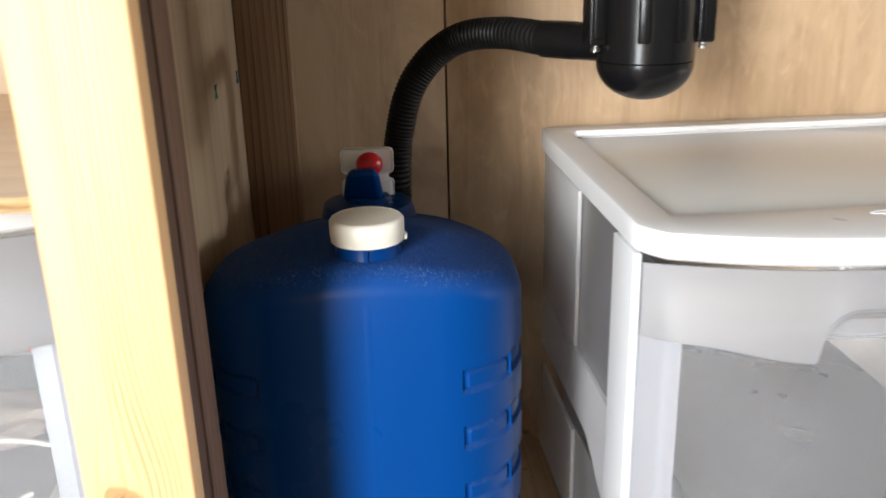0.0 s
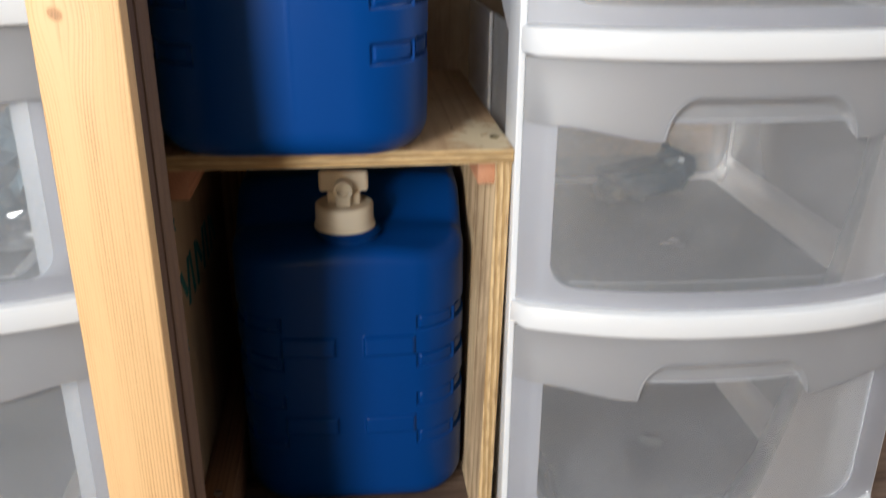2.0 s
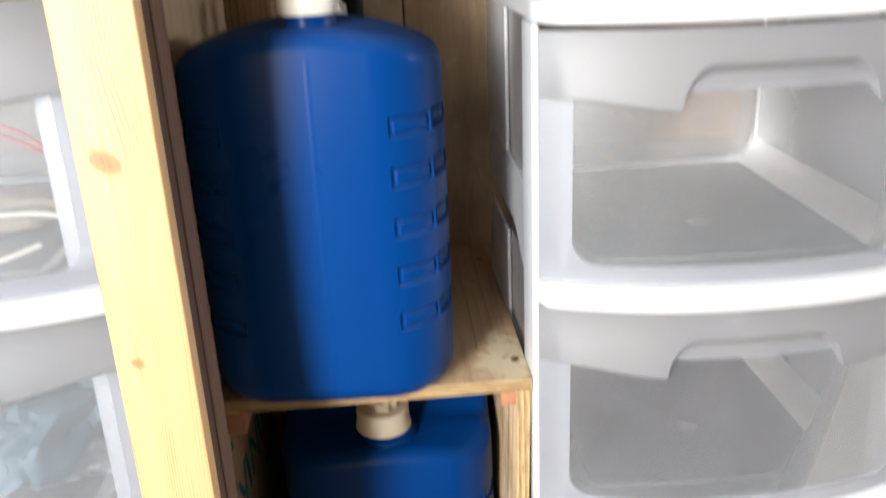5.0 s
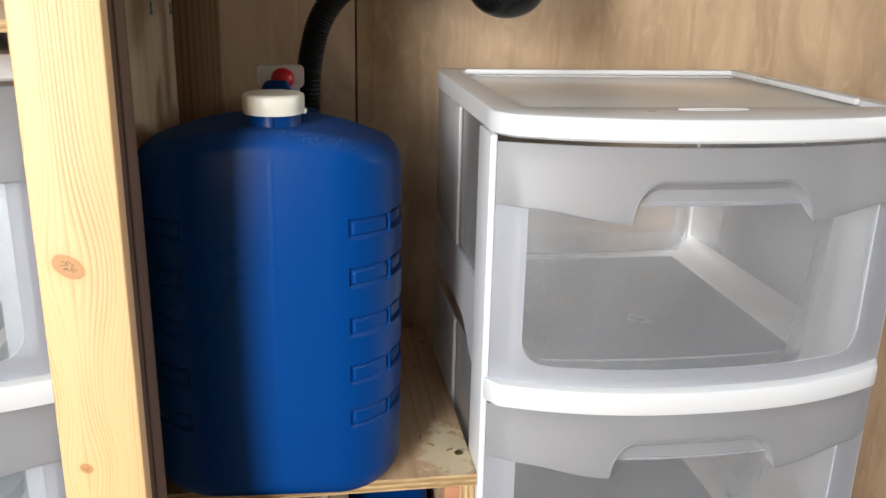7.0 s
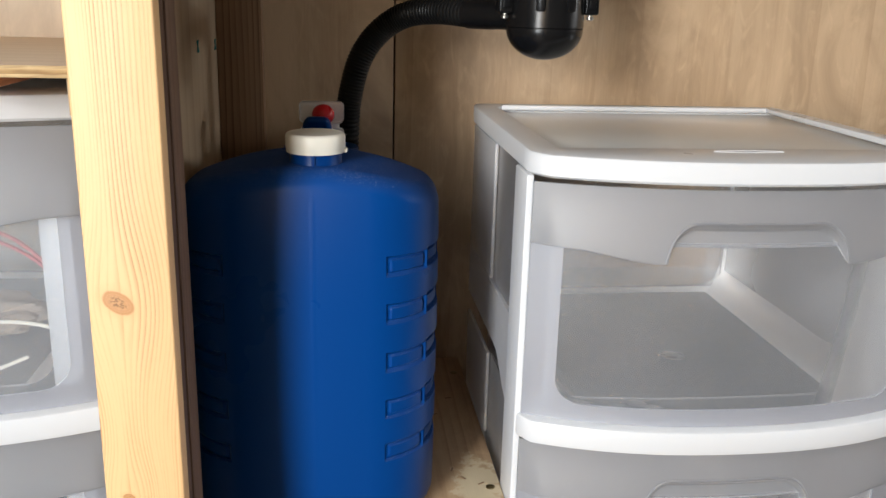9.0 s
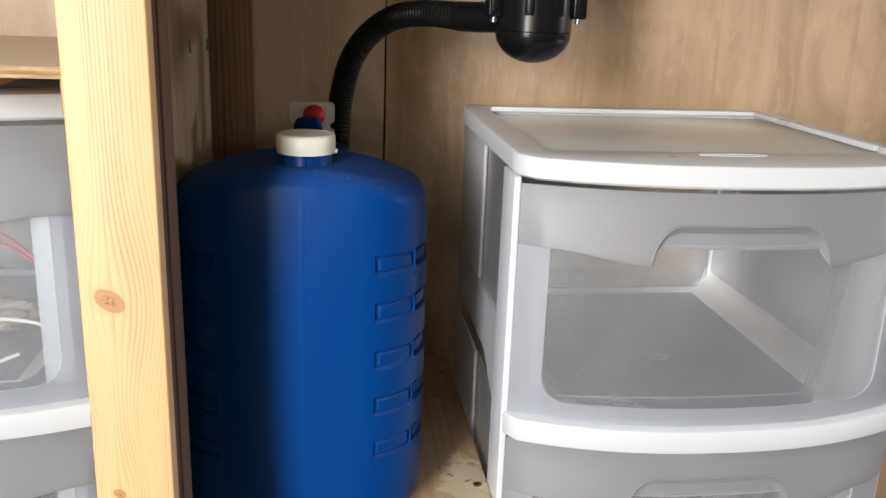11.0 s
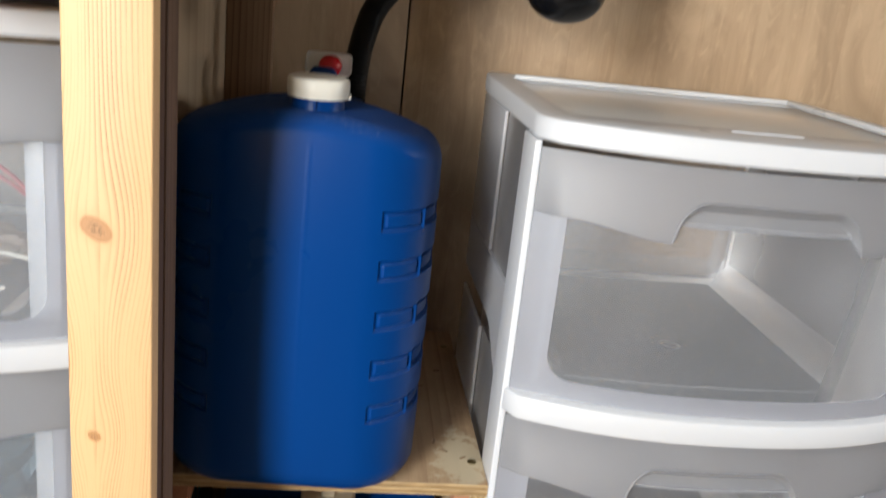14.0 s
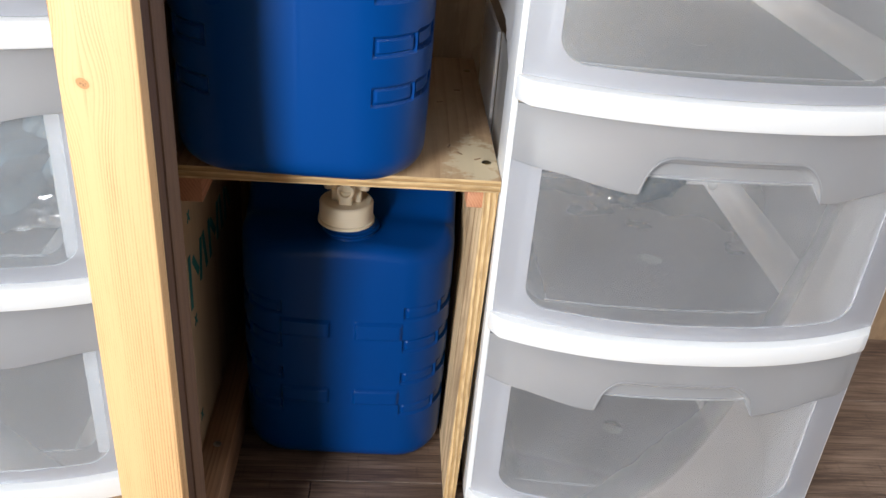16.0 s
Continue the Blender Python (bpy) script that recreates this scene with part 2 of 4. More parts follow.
def vinyl(name):
    """Printed wood-look vinyl planks, grey-brown with dark saw marks."""
    m, nt, bsdf = material(name)
    rnd = nd(nt, "ObjectInfo").outputs["Random"]
    off = nd(nt, "CombineXYZ", None, X=math_(nt, "MULTIPLY", rnd, 5.0), Y=math_(nt, "MULTIPLY", rnd, 3.0), Z=rnd).outputs[0]
    tc = nd(nt, "VectorMath", {"operation": "ADD"}, i0=nd(nt, "TexCoord").outputs["Object"], i1=off).outputs[0]
    grain = nd(nt, "TexNoise", None, Vector=nd(nt, "Mapping", None, Vector=tc, Scale=(14, 330, 1)).outputs[0], Scale=1.0, Detail=7.0, Roughness=0.65, Distortion=0.6).outputs[0]
    broad = nd(nt, "TexNoise", None, Vector=nd(nt, "Mapping", None, Vector=tc, Scale=(4, 40, 1)).outputs[0], Scale=1.0, Detail=4.0).outputs[0]
    saw = nd(nt, "TexNoise", None, Vector=nd(nt, "Mapping", None, Vector=tc, Scale=(330, 28, 1)).outputs[0], Scale=1.0, Detail=2.0).outputs[0]
    f = math_(nt, "ADD", math_(nt, "MULTIPLY", grain, 0.75), math_(nt, "MULTIPLY", broad, 0.45))
    col = ramp(nt, f, [(0.40, (0.026, 0.015, 0.012)), (0.57, (0.118, 0.076, 0.056)), (0.68, (0.20, 0.138, 0.104)), (0.85, (0.31, 0.22, 0.168))])
    col = mix(nt, nd(nt, "MapRange", None, Value=saw, i1=0.63, i2=0.75, i3=0.0, i4=0.5).outputs[0], col, (0.05, 0.033, 0.026))
    link(nt, col, bsdf.inputs["Base Color"])
    bsdf.inputs["Roughness"].default_value = 0.45
    bump(nt, bsdf, grain, 0.2, 0.0005)
    return m


def metal(name, col, rough):
    m, nt, bsdf = material(name)
    n = nd(nt, "TexNoise", None, Vector=coords(nt), Scale=500.0, Detail=2.0).outputs[0]
    link(nt, mix(nt, n, col, tuple(c * 0.6 for c in col)), bsdf.inputs["Base Color"])
    bsdf.inputs["Metallic"].default_value, bsdf.inputs["Roughness"].default_value = 1.0, rough
    return m


PINE = wood("pine", (0.78, 0.490, 0.238), (0.36, 0.145, 0.042), "z", 235, 0.62, 0.5, knots=((-0.2408, 0.5795, 0.030, 0.0108, 0.0072, -0.75), (-0.2435, 0.460, 0.017, 0.0046, 0.0034, -0.75)), blotch=0.30, knot_col=(0.44, 0.19, 0.06), jitter=False)
STUD = wood("dark_stud", (0.115, 0.058, 0.033), (0.055, 0.026, 0.014), "z", 90, 0.5, 0.7)
SHELF_PLY = wood("shelf_plywood", (0.56, 0.38, 0.22), (0.30, 0.17, 0.085), "y", 45, 0.45, 0.7, knots=(), blotch=0.4, patch=(-0.006, 0.036, 0.026, (0.68, 0.57, 0.38)), mottle=0.35)
PANEL_PLY = wood("panel_plywood", (0.66, 0.50, 0.31), (0.27, 0.145, 0.062), "z", 26, 0.75, 0.7, blotch=0.55, mottle=0.6)
WALL_PLY = wood("wall_plywood", (0.55, 0.40, 0.255), (0.35, 0.228, 0.13), "z", 9, 0.22, 0.45, blotch=0.7, mottle=0.5)
PART_PLY = wood("partition_plywood", (0.47, 0.36, 0.24), (0.33, 0.23, 0.14), "z", 24, 0.4, 0.7, blotch=0.35)
CLEAT = wood("red_cleat", (0.52, 0.25, 0.14), (0.33, 0.13, 0.065), "y", 160, 0.6, 0.75)
BATTEN = wood("dark_batten", (0.30, 0.18, 0.10), (0.12, 0.062, 0.03), "z", 75, 0.7, 0.7, knots=(), blotch=0.3)
FLOOR_CLEAT = wood("floor_cleat", (0.28, 0.155, 0.085), (0.12, 0.058, 0.03), "y", 110, 0.6, 0.7)
EDGE_Z, EDGE_X = ply_edge("plywood_edge"), ply_edge("plywood_edge_upright", "x")
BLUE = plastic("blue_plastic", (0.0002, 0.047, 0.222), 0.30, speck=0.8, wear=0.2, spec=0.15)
# dust-free version of the blue, about a quarter darker
BLUE_CLEAN_DARK = plastic("blue_plastic_clean_dark", (0.0002, 0.035, 0.168), 0.32, speck=0.0, wear=0.2, spec=0.15)
CREAM = plastic("cream_plastic", (0.80, 0.76, 0.66), 0.4)
BEIGE = plastic("beige_plastic", (0.74, 0.66, 0.52), 0.42)
WHITE = plastic("white_plastic", (0.75, 0.762, 0.78), 0.32, wear=0.05)
RED = plastic("red_plastic", (0.55, 0.012, 0.02), 0.3)
BLACK = plastic("black_plastic", (0.006, 0.006, 0.0065), 0.24, wear=0.3, spec=0.36, bumps=0.04)
RUBBER = plastic("black_hose", (0.008, 0.008, 0.008), 0.40, wear=0.3, spec=0.2)
SLATE = plastic("slate_cloth", (0.018, 0.040, 0.055), 0.35, wear=0.4)
TEAL_CLOTH = plastic("teal_grey_cloth", (0.10, 0.165, 0.20), 0.5, wear=0.4)
TEAL = plastic("teal_ink", (0.01, 0.19, 0.20), 0.7)
FROST = sheer("frosted_plastic", 0.36, (0.53, 0.535, 0.56), 0.5, 0.5)
BORDER = sheer("border_plastic", 0.52, (0.68, 0.70, 0.77), 0.45, 0.5)
FILLET = sheer("fillet_plastic", 0.76, (0.60, 0.615, 0.65), 0.5, 0.5)
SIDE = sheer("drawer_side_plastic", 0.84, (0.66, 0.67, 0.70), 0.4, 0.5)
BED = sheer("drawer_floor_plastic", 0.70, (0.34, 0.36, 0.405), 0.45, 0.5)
THIN_WHITE = sheer("thin_white_plastic", 0.14, (0.88, 0.88, 0.90), 0.4, 0.5)
CORNER = sheer("corner_plastic", 0.62, (0.80, 0.83, 0.88), 0.4, 0.3)
# pale sheet colour that lifts the shaded drawer side in the cart's openings
OPENING_FILL = sheer("opening_fill_plastic", 0.66, (0.48, 0.47, 0.47), 0.4, 0.5)
# clear pane with extra haze painted in for daylight glare on the left cart
GLARE_PANE = sheer("glare_clear_plastic", 0.86, (0.86, 0.89, 0.94), 0.4, 0.5)
PANE = sheer("clear_plastic", 0.92, (0.84, 0.87, 0.93), 0.4, 0.5)
LID = sheer("lid_plastic", 0.08, (0.88, 0.89, 0.87), 0.30, 0.25)
FILM = sheer("clear_film", 0.88, (0.9, 0.9, 0.9), 0.06, 0.5, 0.45)
# red paled in the colour itself, for sun glare washing out the drawer
CORD = plastic("paled_red_cord", (0.62, 0.12, 0.13), 0.5)
STEEL, BRASS = metal("steel", (0.62, 0.61, 0.58), 0.3), metal("brass_screw", (0.45, 0.35, 0.18), 0.35)
VINYL = vinyl("vinyl_plank")
DARK_GAP = plastic("dark_recess", (0.02, 0.013, 0.01), 0.8)
# grey of the unseen walls, chosen for how much fill they bounce
BOUNCE_WALL = plastic("bounce_lining", (0.34, 0.33, 0.315), 0.7)
WORKTOP = wood("worktop_underside", (0.45, 0.33, 0.2), (0.3, 0.2, 0.11), "x", 40, 0.4, 0.7)

# ---- building helpers ----
def part(name, bm, mat, parent=None, label="", smooth=True, kind=""):
    me = bpy.data.meshes.new(name)
    bmesh.ops.recalc_face_normals(bm, faces=bm.faces)
    bm.to_mesh(me)
    bm.free()
    for mm in mat if isinstance(mat, (tuple, list)) else (mat,):
        me.materials.append(mm)
    if smooth:
        me.polygons.foreach_set("use_smooth", [True] * len(me.polygons))
        me.set_sharp_from_angle(angle=radians(38))
    ob = new(name, me)
    if parent:
        ob.parent = parent
    if label or kind:
        tagged(ob, label, kind=kind)
    return ob


def thing(name, m, label, category, group="", kind=""):
    ob = new(name)
    ob.empty_display_size = 0.05
    ob.matrix_basis = m
    return tagged(ob, label, category, group, kind)


def box(bm, x0, x1, y0, y1, z0, z1, bevel=0.0, seg=2):
    m = Matrix.Translation(((x0 + x1) / 2, (y0 + y1) / 2, (z0 + z1) / 2)) @ Matrix.Diagonal((x1 - x0, y1 - y0, z1 - z0, 1))
    vs = bmesh.ops.create_cube(bm, size=1, matrix=m)["verts"]
    if bevel:
        es = list({e for v in vs for e in v.link_edges})
        bmesh.ops.bevel(bm, geom=es, offset=bevel, segments=seg, affect="EDGES", profile=0.5)
    return bm


def boxed(x0, x1, y0, y1, z0, z1, bevel=0.001, seg=2):
    return box(bmesh.new(), x0, x1, y0, y1, z0, z1, bevel, seg)


def lathe(bm, prof, seg=40, at=(0, 0, 0), m=None):
    """Turn a profile of (radius, height) round z."""
    rings = []
    for r, z in prof:
        ring = []
        for k in range(seg):
            a = 2 * math.pi * k / seg
            v = Vector((r * math.cos(a), r * math.sin(a), z))
            ring.append(bm.verts.new((m @ v if m else v) + Vector(at)))
        rings.append(ring)
    for a, b in zip(rings, rings[1:]):
        for k in range(seg):
            bm.faces.new((a[k], a[(k + 1) % seg], b[(k + 1) % seg], b[k]))
    bm.faces.new(rings[0][::-1])
    bm.faces.new(rings[-1])
    return bm


def sheet(bm, cols, thick, front):
    """A thin solid from columns of (x, z) with a depth function; each column holds the same number of points."""
    f = [[bm.verts.new((x, front(x, z), z)) for x, z in col] for col in cols]
    b = [[bm.verts.new((x, front(x, z) + thick, z)) for x, z in col] for col in cols]
    n, k = len(cols), len(cols[0])
    for i in range(n - 1):
        for j in range(k - 1):
            bm.faces.new((f[i][j], f[i + 1][j], f[i + 1][j + 1], f[i][j + 1]))
            bm.faces.new((b[i][j], b[i][j + 1], b[i + 1][j + 1], b[i + 1][j]))
    for i in range(n - 1):
        bm.faces.new((f[i][0], b[i][0], b[i + 1][0], f[i + 1][0]))
        bm.faces.new((f[i][-1], f[i + 1][-1], b[i + 1][-1], b[i][-1]))
    for j in range(k - 1):
        bm.faces.new((f[0][j], f[0][j + 1], b[0][j + 1], b[0][j]))
        bm.faces.new((f[-1][j], b[-1][j], b[-1][j + 1], f[-1][j + 1]))
    return bm


def tube(bm, pts, radius, seg=16):
    """Sweep a circle along points; radius is a number or a function of the index."""
    rings, up = [], Vector((0, 0, 1))
    for i, p in enumerate(pts):
        d = (pts[min(i + 1, len(pts) - 1)] - pts[max(i - 1, 0)]).normalized()
        side = d.cross(Vector((0.15, 1, 0.1))).normalized()
        up = side.cross(d).normalized()
        r = radius(i) if callable(radius) else radius
        rings.append([bm.verts.new(p + side * (r * math.cos(2 * math.pi * k / seg)) + up * (r * math.sin(2 * math.pi * k / seg))) for k in range(seg)])
    for a, b in zip(rings, rings[1:]):
        for k in range(seg):
            bm.faces.new((a[k], a[(k + 1) % seg], b[(k + 1) % seg], b[k]))
    bm.faces.new(rings[0][::-1])
    bm.faces.new(rings[-1])
    return bm


def spline(ctrl, n):
    """Catmull-Rom through control points."""
    c = [Vector(p) for p in ctrl]
    c = [2 * c[0] - c[1]] + c + [2 * c[-1] - c[-2]]
    out = []
    for i in range(1, len(c) - 2):
        for k in range(n):
            t = k / n
            a, b, d, e = c[i - 1], c[i], c[i + 1], c[i + 2]
            out.append(0.5 * ((2 * b) + (d - a) * t + (2 * a - 5 * b + 4 * d - e) * t * t + (3 * b - a - 3 * d + e) * t ** 3))
    return out + [c[-2]]


def smooth01(x):
    x = min(1.0, max(0.0, x))
    return x * x * (3 - 2 * x)


# ---- setting: floor, walls, ceiling ----
def build_room():
    floor = part("floor", boxed(-1.6, 1.6, -1.8, 0.6, -0.05, -0.003, 0), DARK_GAP, smooth=False)
    tagged(floor, "grey-brown wood-look vinyl plank floor", "floor", kind="structure")
    # back wall: two plywood boards with an open seam, on a dark backing
    wall = part("wall_back", boxed(-1.6, 1.6, 0.325, 0.36, 0, 1.8, 0), DARK_GAP, smooth=False)
    tagged(wall, "pale tan plywood lining with an open vertical seam", "wall", kind="structure")
    for x0, x1 in ((-0.90, -0.0650), (-0.0631, 1.12), (-1.6, -0.902), (1.122, 1.6)):
        part("panel", boxed(x0, x1, 0.305, 0.3249, 0, 1.8, 0.0005), WALL_PLY, wall)
    part("batten", boxed(-0.2395, -0.196, 0.283, 0.3048, 0, 0.9, 0.001), BATTEN, wall, "dark rough-sawn wooden batten")
    # cabinet partition beside the jugs
    pw = part("wall_partition", boxed(-0.252, -0.240, -0.0755, 0.3045, 0, 0.899, 0.0004), PART_PLY)
    tagged(pw, "bare plywood partition with faint teal stamped marks", "partition", kind="structure")
    # stamped marks, as plain bars
    for y, z, l, tilt in ((0.030, 0.221, 0.052, -2), (0.052, 0.226, 0.030, 38), (0.072, 0.221, 0.040, -12), (0.090, 0.221, 0.040, 12), (0.112, 0.220, 0.040, 0), (0.128, 0.224, 0.028, 40), (0.150, 0.219, 0.038, -10), (0.168, 0.219, 0.038, 10), (0.190, 0.217, 0.036, 0), (0.206, 0.217, 0.030, 35)):
        bm = boxed(-0.0003, 0.0003, -0.0038, 0.0038, -l / 2, l / 2, 0)
        bm.transform(pose(-0.2398, y, z, tilt, 0, 0))
        part("stamp_bar", bm, TEAL, pw, "teal ink bar", smooth=False)
    for y, z in ((0.039, 0.281), (0.038, 0.178), (0.032, 0.074), (0.165, 0.698), (0.272, 0.694)):
        for a in (38, -38):
            bm = boxed(-0.0003, 0.0003, -0.001, 0.001, -0.006, 0.006, 0)
            bm.transform(pose(-0.2398 + 0.0002 * (a > 0), y, z, a, 0, 0))
            part("stamp_mark", bm, TEAL, pw, "small teal cross stroke", smooth=False)
    far = part("wall_left", boxed(-1.65, -1.6, -1.8, 0.36, 0, 1.8, 0), BOUNCE_WALL, smooth=False)
    tagged(far, "unseen plain grey van side lining", "wall", kind="structure")
    # unseen right wall, left open where the added side fill shines in
    bm = boxed(1.6, 1.65, -1.8, -0.36, 0, 1.8, 0)
    box(bm, 1.6, 1.65, 0.14, 0.36, 0, 1.8)
    box(bm, 1.6, 1.65, -0.3599, 0.1399, 0, 0.75)
    box(bm, 1.6, 1.65, -0.3599, 0.1399, 1.35, 1.8)
    right = part("wall_right", bm, BOUNCE_WALL, smooth=False)
    tagged(right, "unseen plain grey van lining with an opening for the side fill", "wall", kind="structure")
    # unseen front wall; the opening's width decides where sun falls
    bm = boxed(-1.65, -1.05, -1.30, -1.25, 0, 1.8, 0)
    box(bm, -0.22, 1.65, -1.30, -1.25, 0, 1.8)
    box(bm, -1.0499, -0.2201, -1.30, -1.25, 1.45, 1.8)
    front = part("wall_front", bm, BOUNCE_WALL, smooth=False)
    tagged(front, "unseen plain van wall with an open side door", "wall", kind="structure")
    # unseen ceiling, kept dark so little light bounces down on the jug tops
    ceil = part("ceiling", boxed(-1.65, 1.65, -1.85, 0.36, 1.8, 1.84, 0), plastic("ceiling_dark", (0.10, 0.10, 0.10), 0.9), smooth=False)
    tagged(ceil, "unseen van ceiling, dark to cut light from above", "ceiling", kind="structure")
    ground = part("ground", boxed(-60, 60, -120, -1.86, -0.4, -0.3, 0), plastic("ground_gravel", (0.22, 0.21, 0.19), 0.9, wear=0.5), smooth=False)
    tagged(ground, "grey gravel ground outside the open door", "ground", kind="structure")
    top = part("worktop", boxed(-0.95, 1.3, -0.145, 0.3045, 0.90, 0.93, 0.002), WORKTOP)
    tagged(top, "wooden worktop over the cabinet, seen from below", "worktop")
    return floor


def build_post():
    post = thing("post", pose(0, 0, 0), "knotty pale pine post of the cabinet face frame", "post")
    part("face_board", boxed(-0.2565, -0.2128, -0.147, -0.1312, 0, 0.899, 0.0012, 3), PINE, post, "pale varnished pine board with knots")
    part("stud", boxed(-0.2555, -0.2158, -0.1310, -0.1052, 0, 0.899, 0.001), STUD, post, "dark brown stud")
    part("stud", boxed(-0.2555, -0.2145, -0.1050, -0.0760, 0, 0.899, 0.0015), wood("brown_stud", (0.165, 0.092, 0.054), (0.08, 0.04, 0.022), "z", 90, 0.5, 0.7), post, "brown unplaned stud")


def screw(parent, x, y, z, mat=BRASS, tilt=0):
    bm = lathe(bmesh.new(), [(0.0005, -0.001), (0.0036, -0.0006), (0.0038, 0.0004), (0.0028, 0.0009), (0.0014, 0.0009), (0.0012, -0.0004)], 16)
    box(bm, -0.0022, 0.0022, -0.0003, 0.0003, 0.0007, 0.0011)
    box(bm, -0.0003, 0.0003, -0.0022, 0.0022, 0.0007, 0.0011)
    bm.transform(pose(x, y, z, tilt, 0, 25))
    return part("screw", bm, mat, parent, "countersunk cross-head screw")


def faced(bm, rule, rest):
    """Give faces a material slot by the direction of their normal."""
    bm.normal_update()
    for f in bm.faces:
        f.material_index = rule(f.normal)
    return bm


def build_shelf():
    unit = thing("jug_shelf", pose(0, 0, 0), "raw plywood shelf on a plywood side panel and red wooden cleats", "shelf")
    bm = faced(boxed(-0.2395, 0.012, -0.0035, 0.3045, 0.3368, 0.3475, 0.0006), lambda n: 0 if abs(n.z) > 0.7 else 1, 0)
    # a chipped, pale patch near the corner
    part("board", bm, (SHELF_PLY, EDGE_Z), unit, "plywood board with ragged cut edge")
    bm = faced(boxed(0.0005, 0.0118, 0.0015, 0.300, 0.0, 0.3366, 0.0006), lambda n: 0 if abs(n.x) > 0.7 else 1, 0)
    for v in bm.verts:
        v.co.x -= 0.008 * (1 - v.co.z / 0.3366)
    part("side_panel", bm, (PANEL_PLY, EDGE_X), unit, "upright plywood panel with figured grain")
    part("cleat", boxed(-0.2395, -0.2185, 0.004, 0.298, 0.3130, 0.3367, 0.001), CLEAT, unit, "reddish wooden cleat")
    part("cleat", boxed(-0.0125, 0.0002, 0.006, 0.298, 0.3185, 0.3367, 0.001), CLEAT, unit, "reddish wooden cleat")
    part("floor_cleat", boxed(-0.2395, -0.2125, -0.0700, 0.298, 0.0, 0.044, 0.0015), FLOOR_CLEAT, unit, "dark brown wooden floor cleat")
    screw(unit, 0.003, 0.030, 0.3475)
    screw(unit, 0.002, 0.262, 0.3475)
    screw(unit, -0.226, 0.024, 0.044, STEEL)
    for x, y, a in ((-0.004, 0.036, 30), (-0.018, 0.046, -50), (-0.030, 0.165, 15), (-0.026, 0.06, 70), (-0.012, 0.2, 10)):
        bm = boxed(-0.003, 0.003, -0.0006, 0.0006, 0, 0.0005, 0)
        bm.transform(pose(x, y, 0.3475, 0, 0, a))
        part("gouge", bm, BATTEN, unit, "dark splinter mark", smooth=False)


# ---- jugs ----
def perimeter(w, d, r, step):
    """Points and outward normals round a rounded rectangle, from the front's middle to the right, with arc length."""
    hx, hy = w / 2 - r, d / 2 - r
    segs = [("l", (0, -d / 2), (hx, -d / 2)), ("a", (hx, -hy), -90), ("l", (w / 2, -hy), (w / 2, hy)), ("a", (hx, hy), 0), ("l", (hx, d / 2), (-hx, d / 2)), ("a", (-hx, hy), 90), ("l", (-w / 2, hy), (-w / 2, -hy)), ("a", (-hx, -hy), 180), ("l", (-hx, -d / 2), (0, -d / 2))]
    out, s = [], 0.0
    for sg in segs:
        if sg[0] == "l":
            a, b = Vector(sg[1]), Vector(sg[2])
            ln = (b - a).length
            n = max(1, round(ln / step))
            nrm = Vector((b - a)).normalized()
            nrm = Vector((nrm.y, -nrm.x))
            for k in range(n):
                out.append((a.lerp(b, k / n), nrm, s + ln * k / n))
        else:
            ln = r * math.pi / 2
            n = max(2, round(ln / step))
            for k in range(n):
                a = radians(sg[2] + 90 * k / n)
                nrm = Vector((math.cos(a), math.sin(a)))
                out.append((Vector(sg[1]) + nrm * r, nrm, s + ln * k / n))
        s += ln
    return out, s


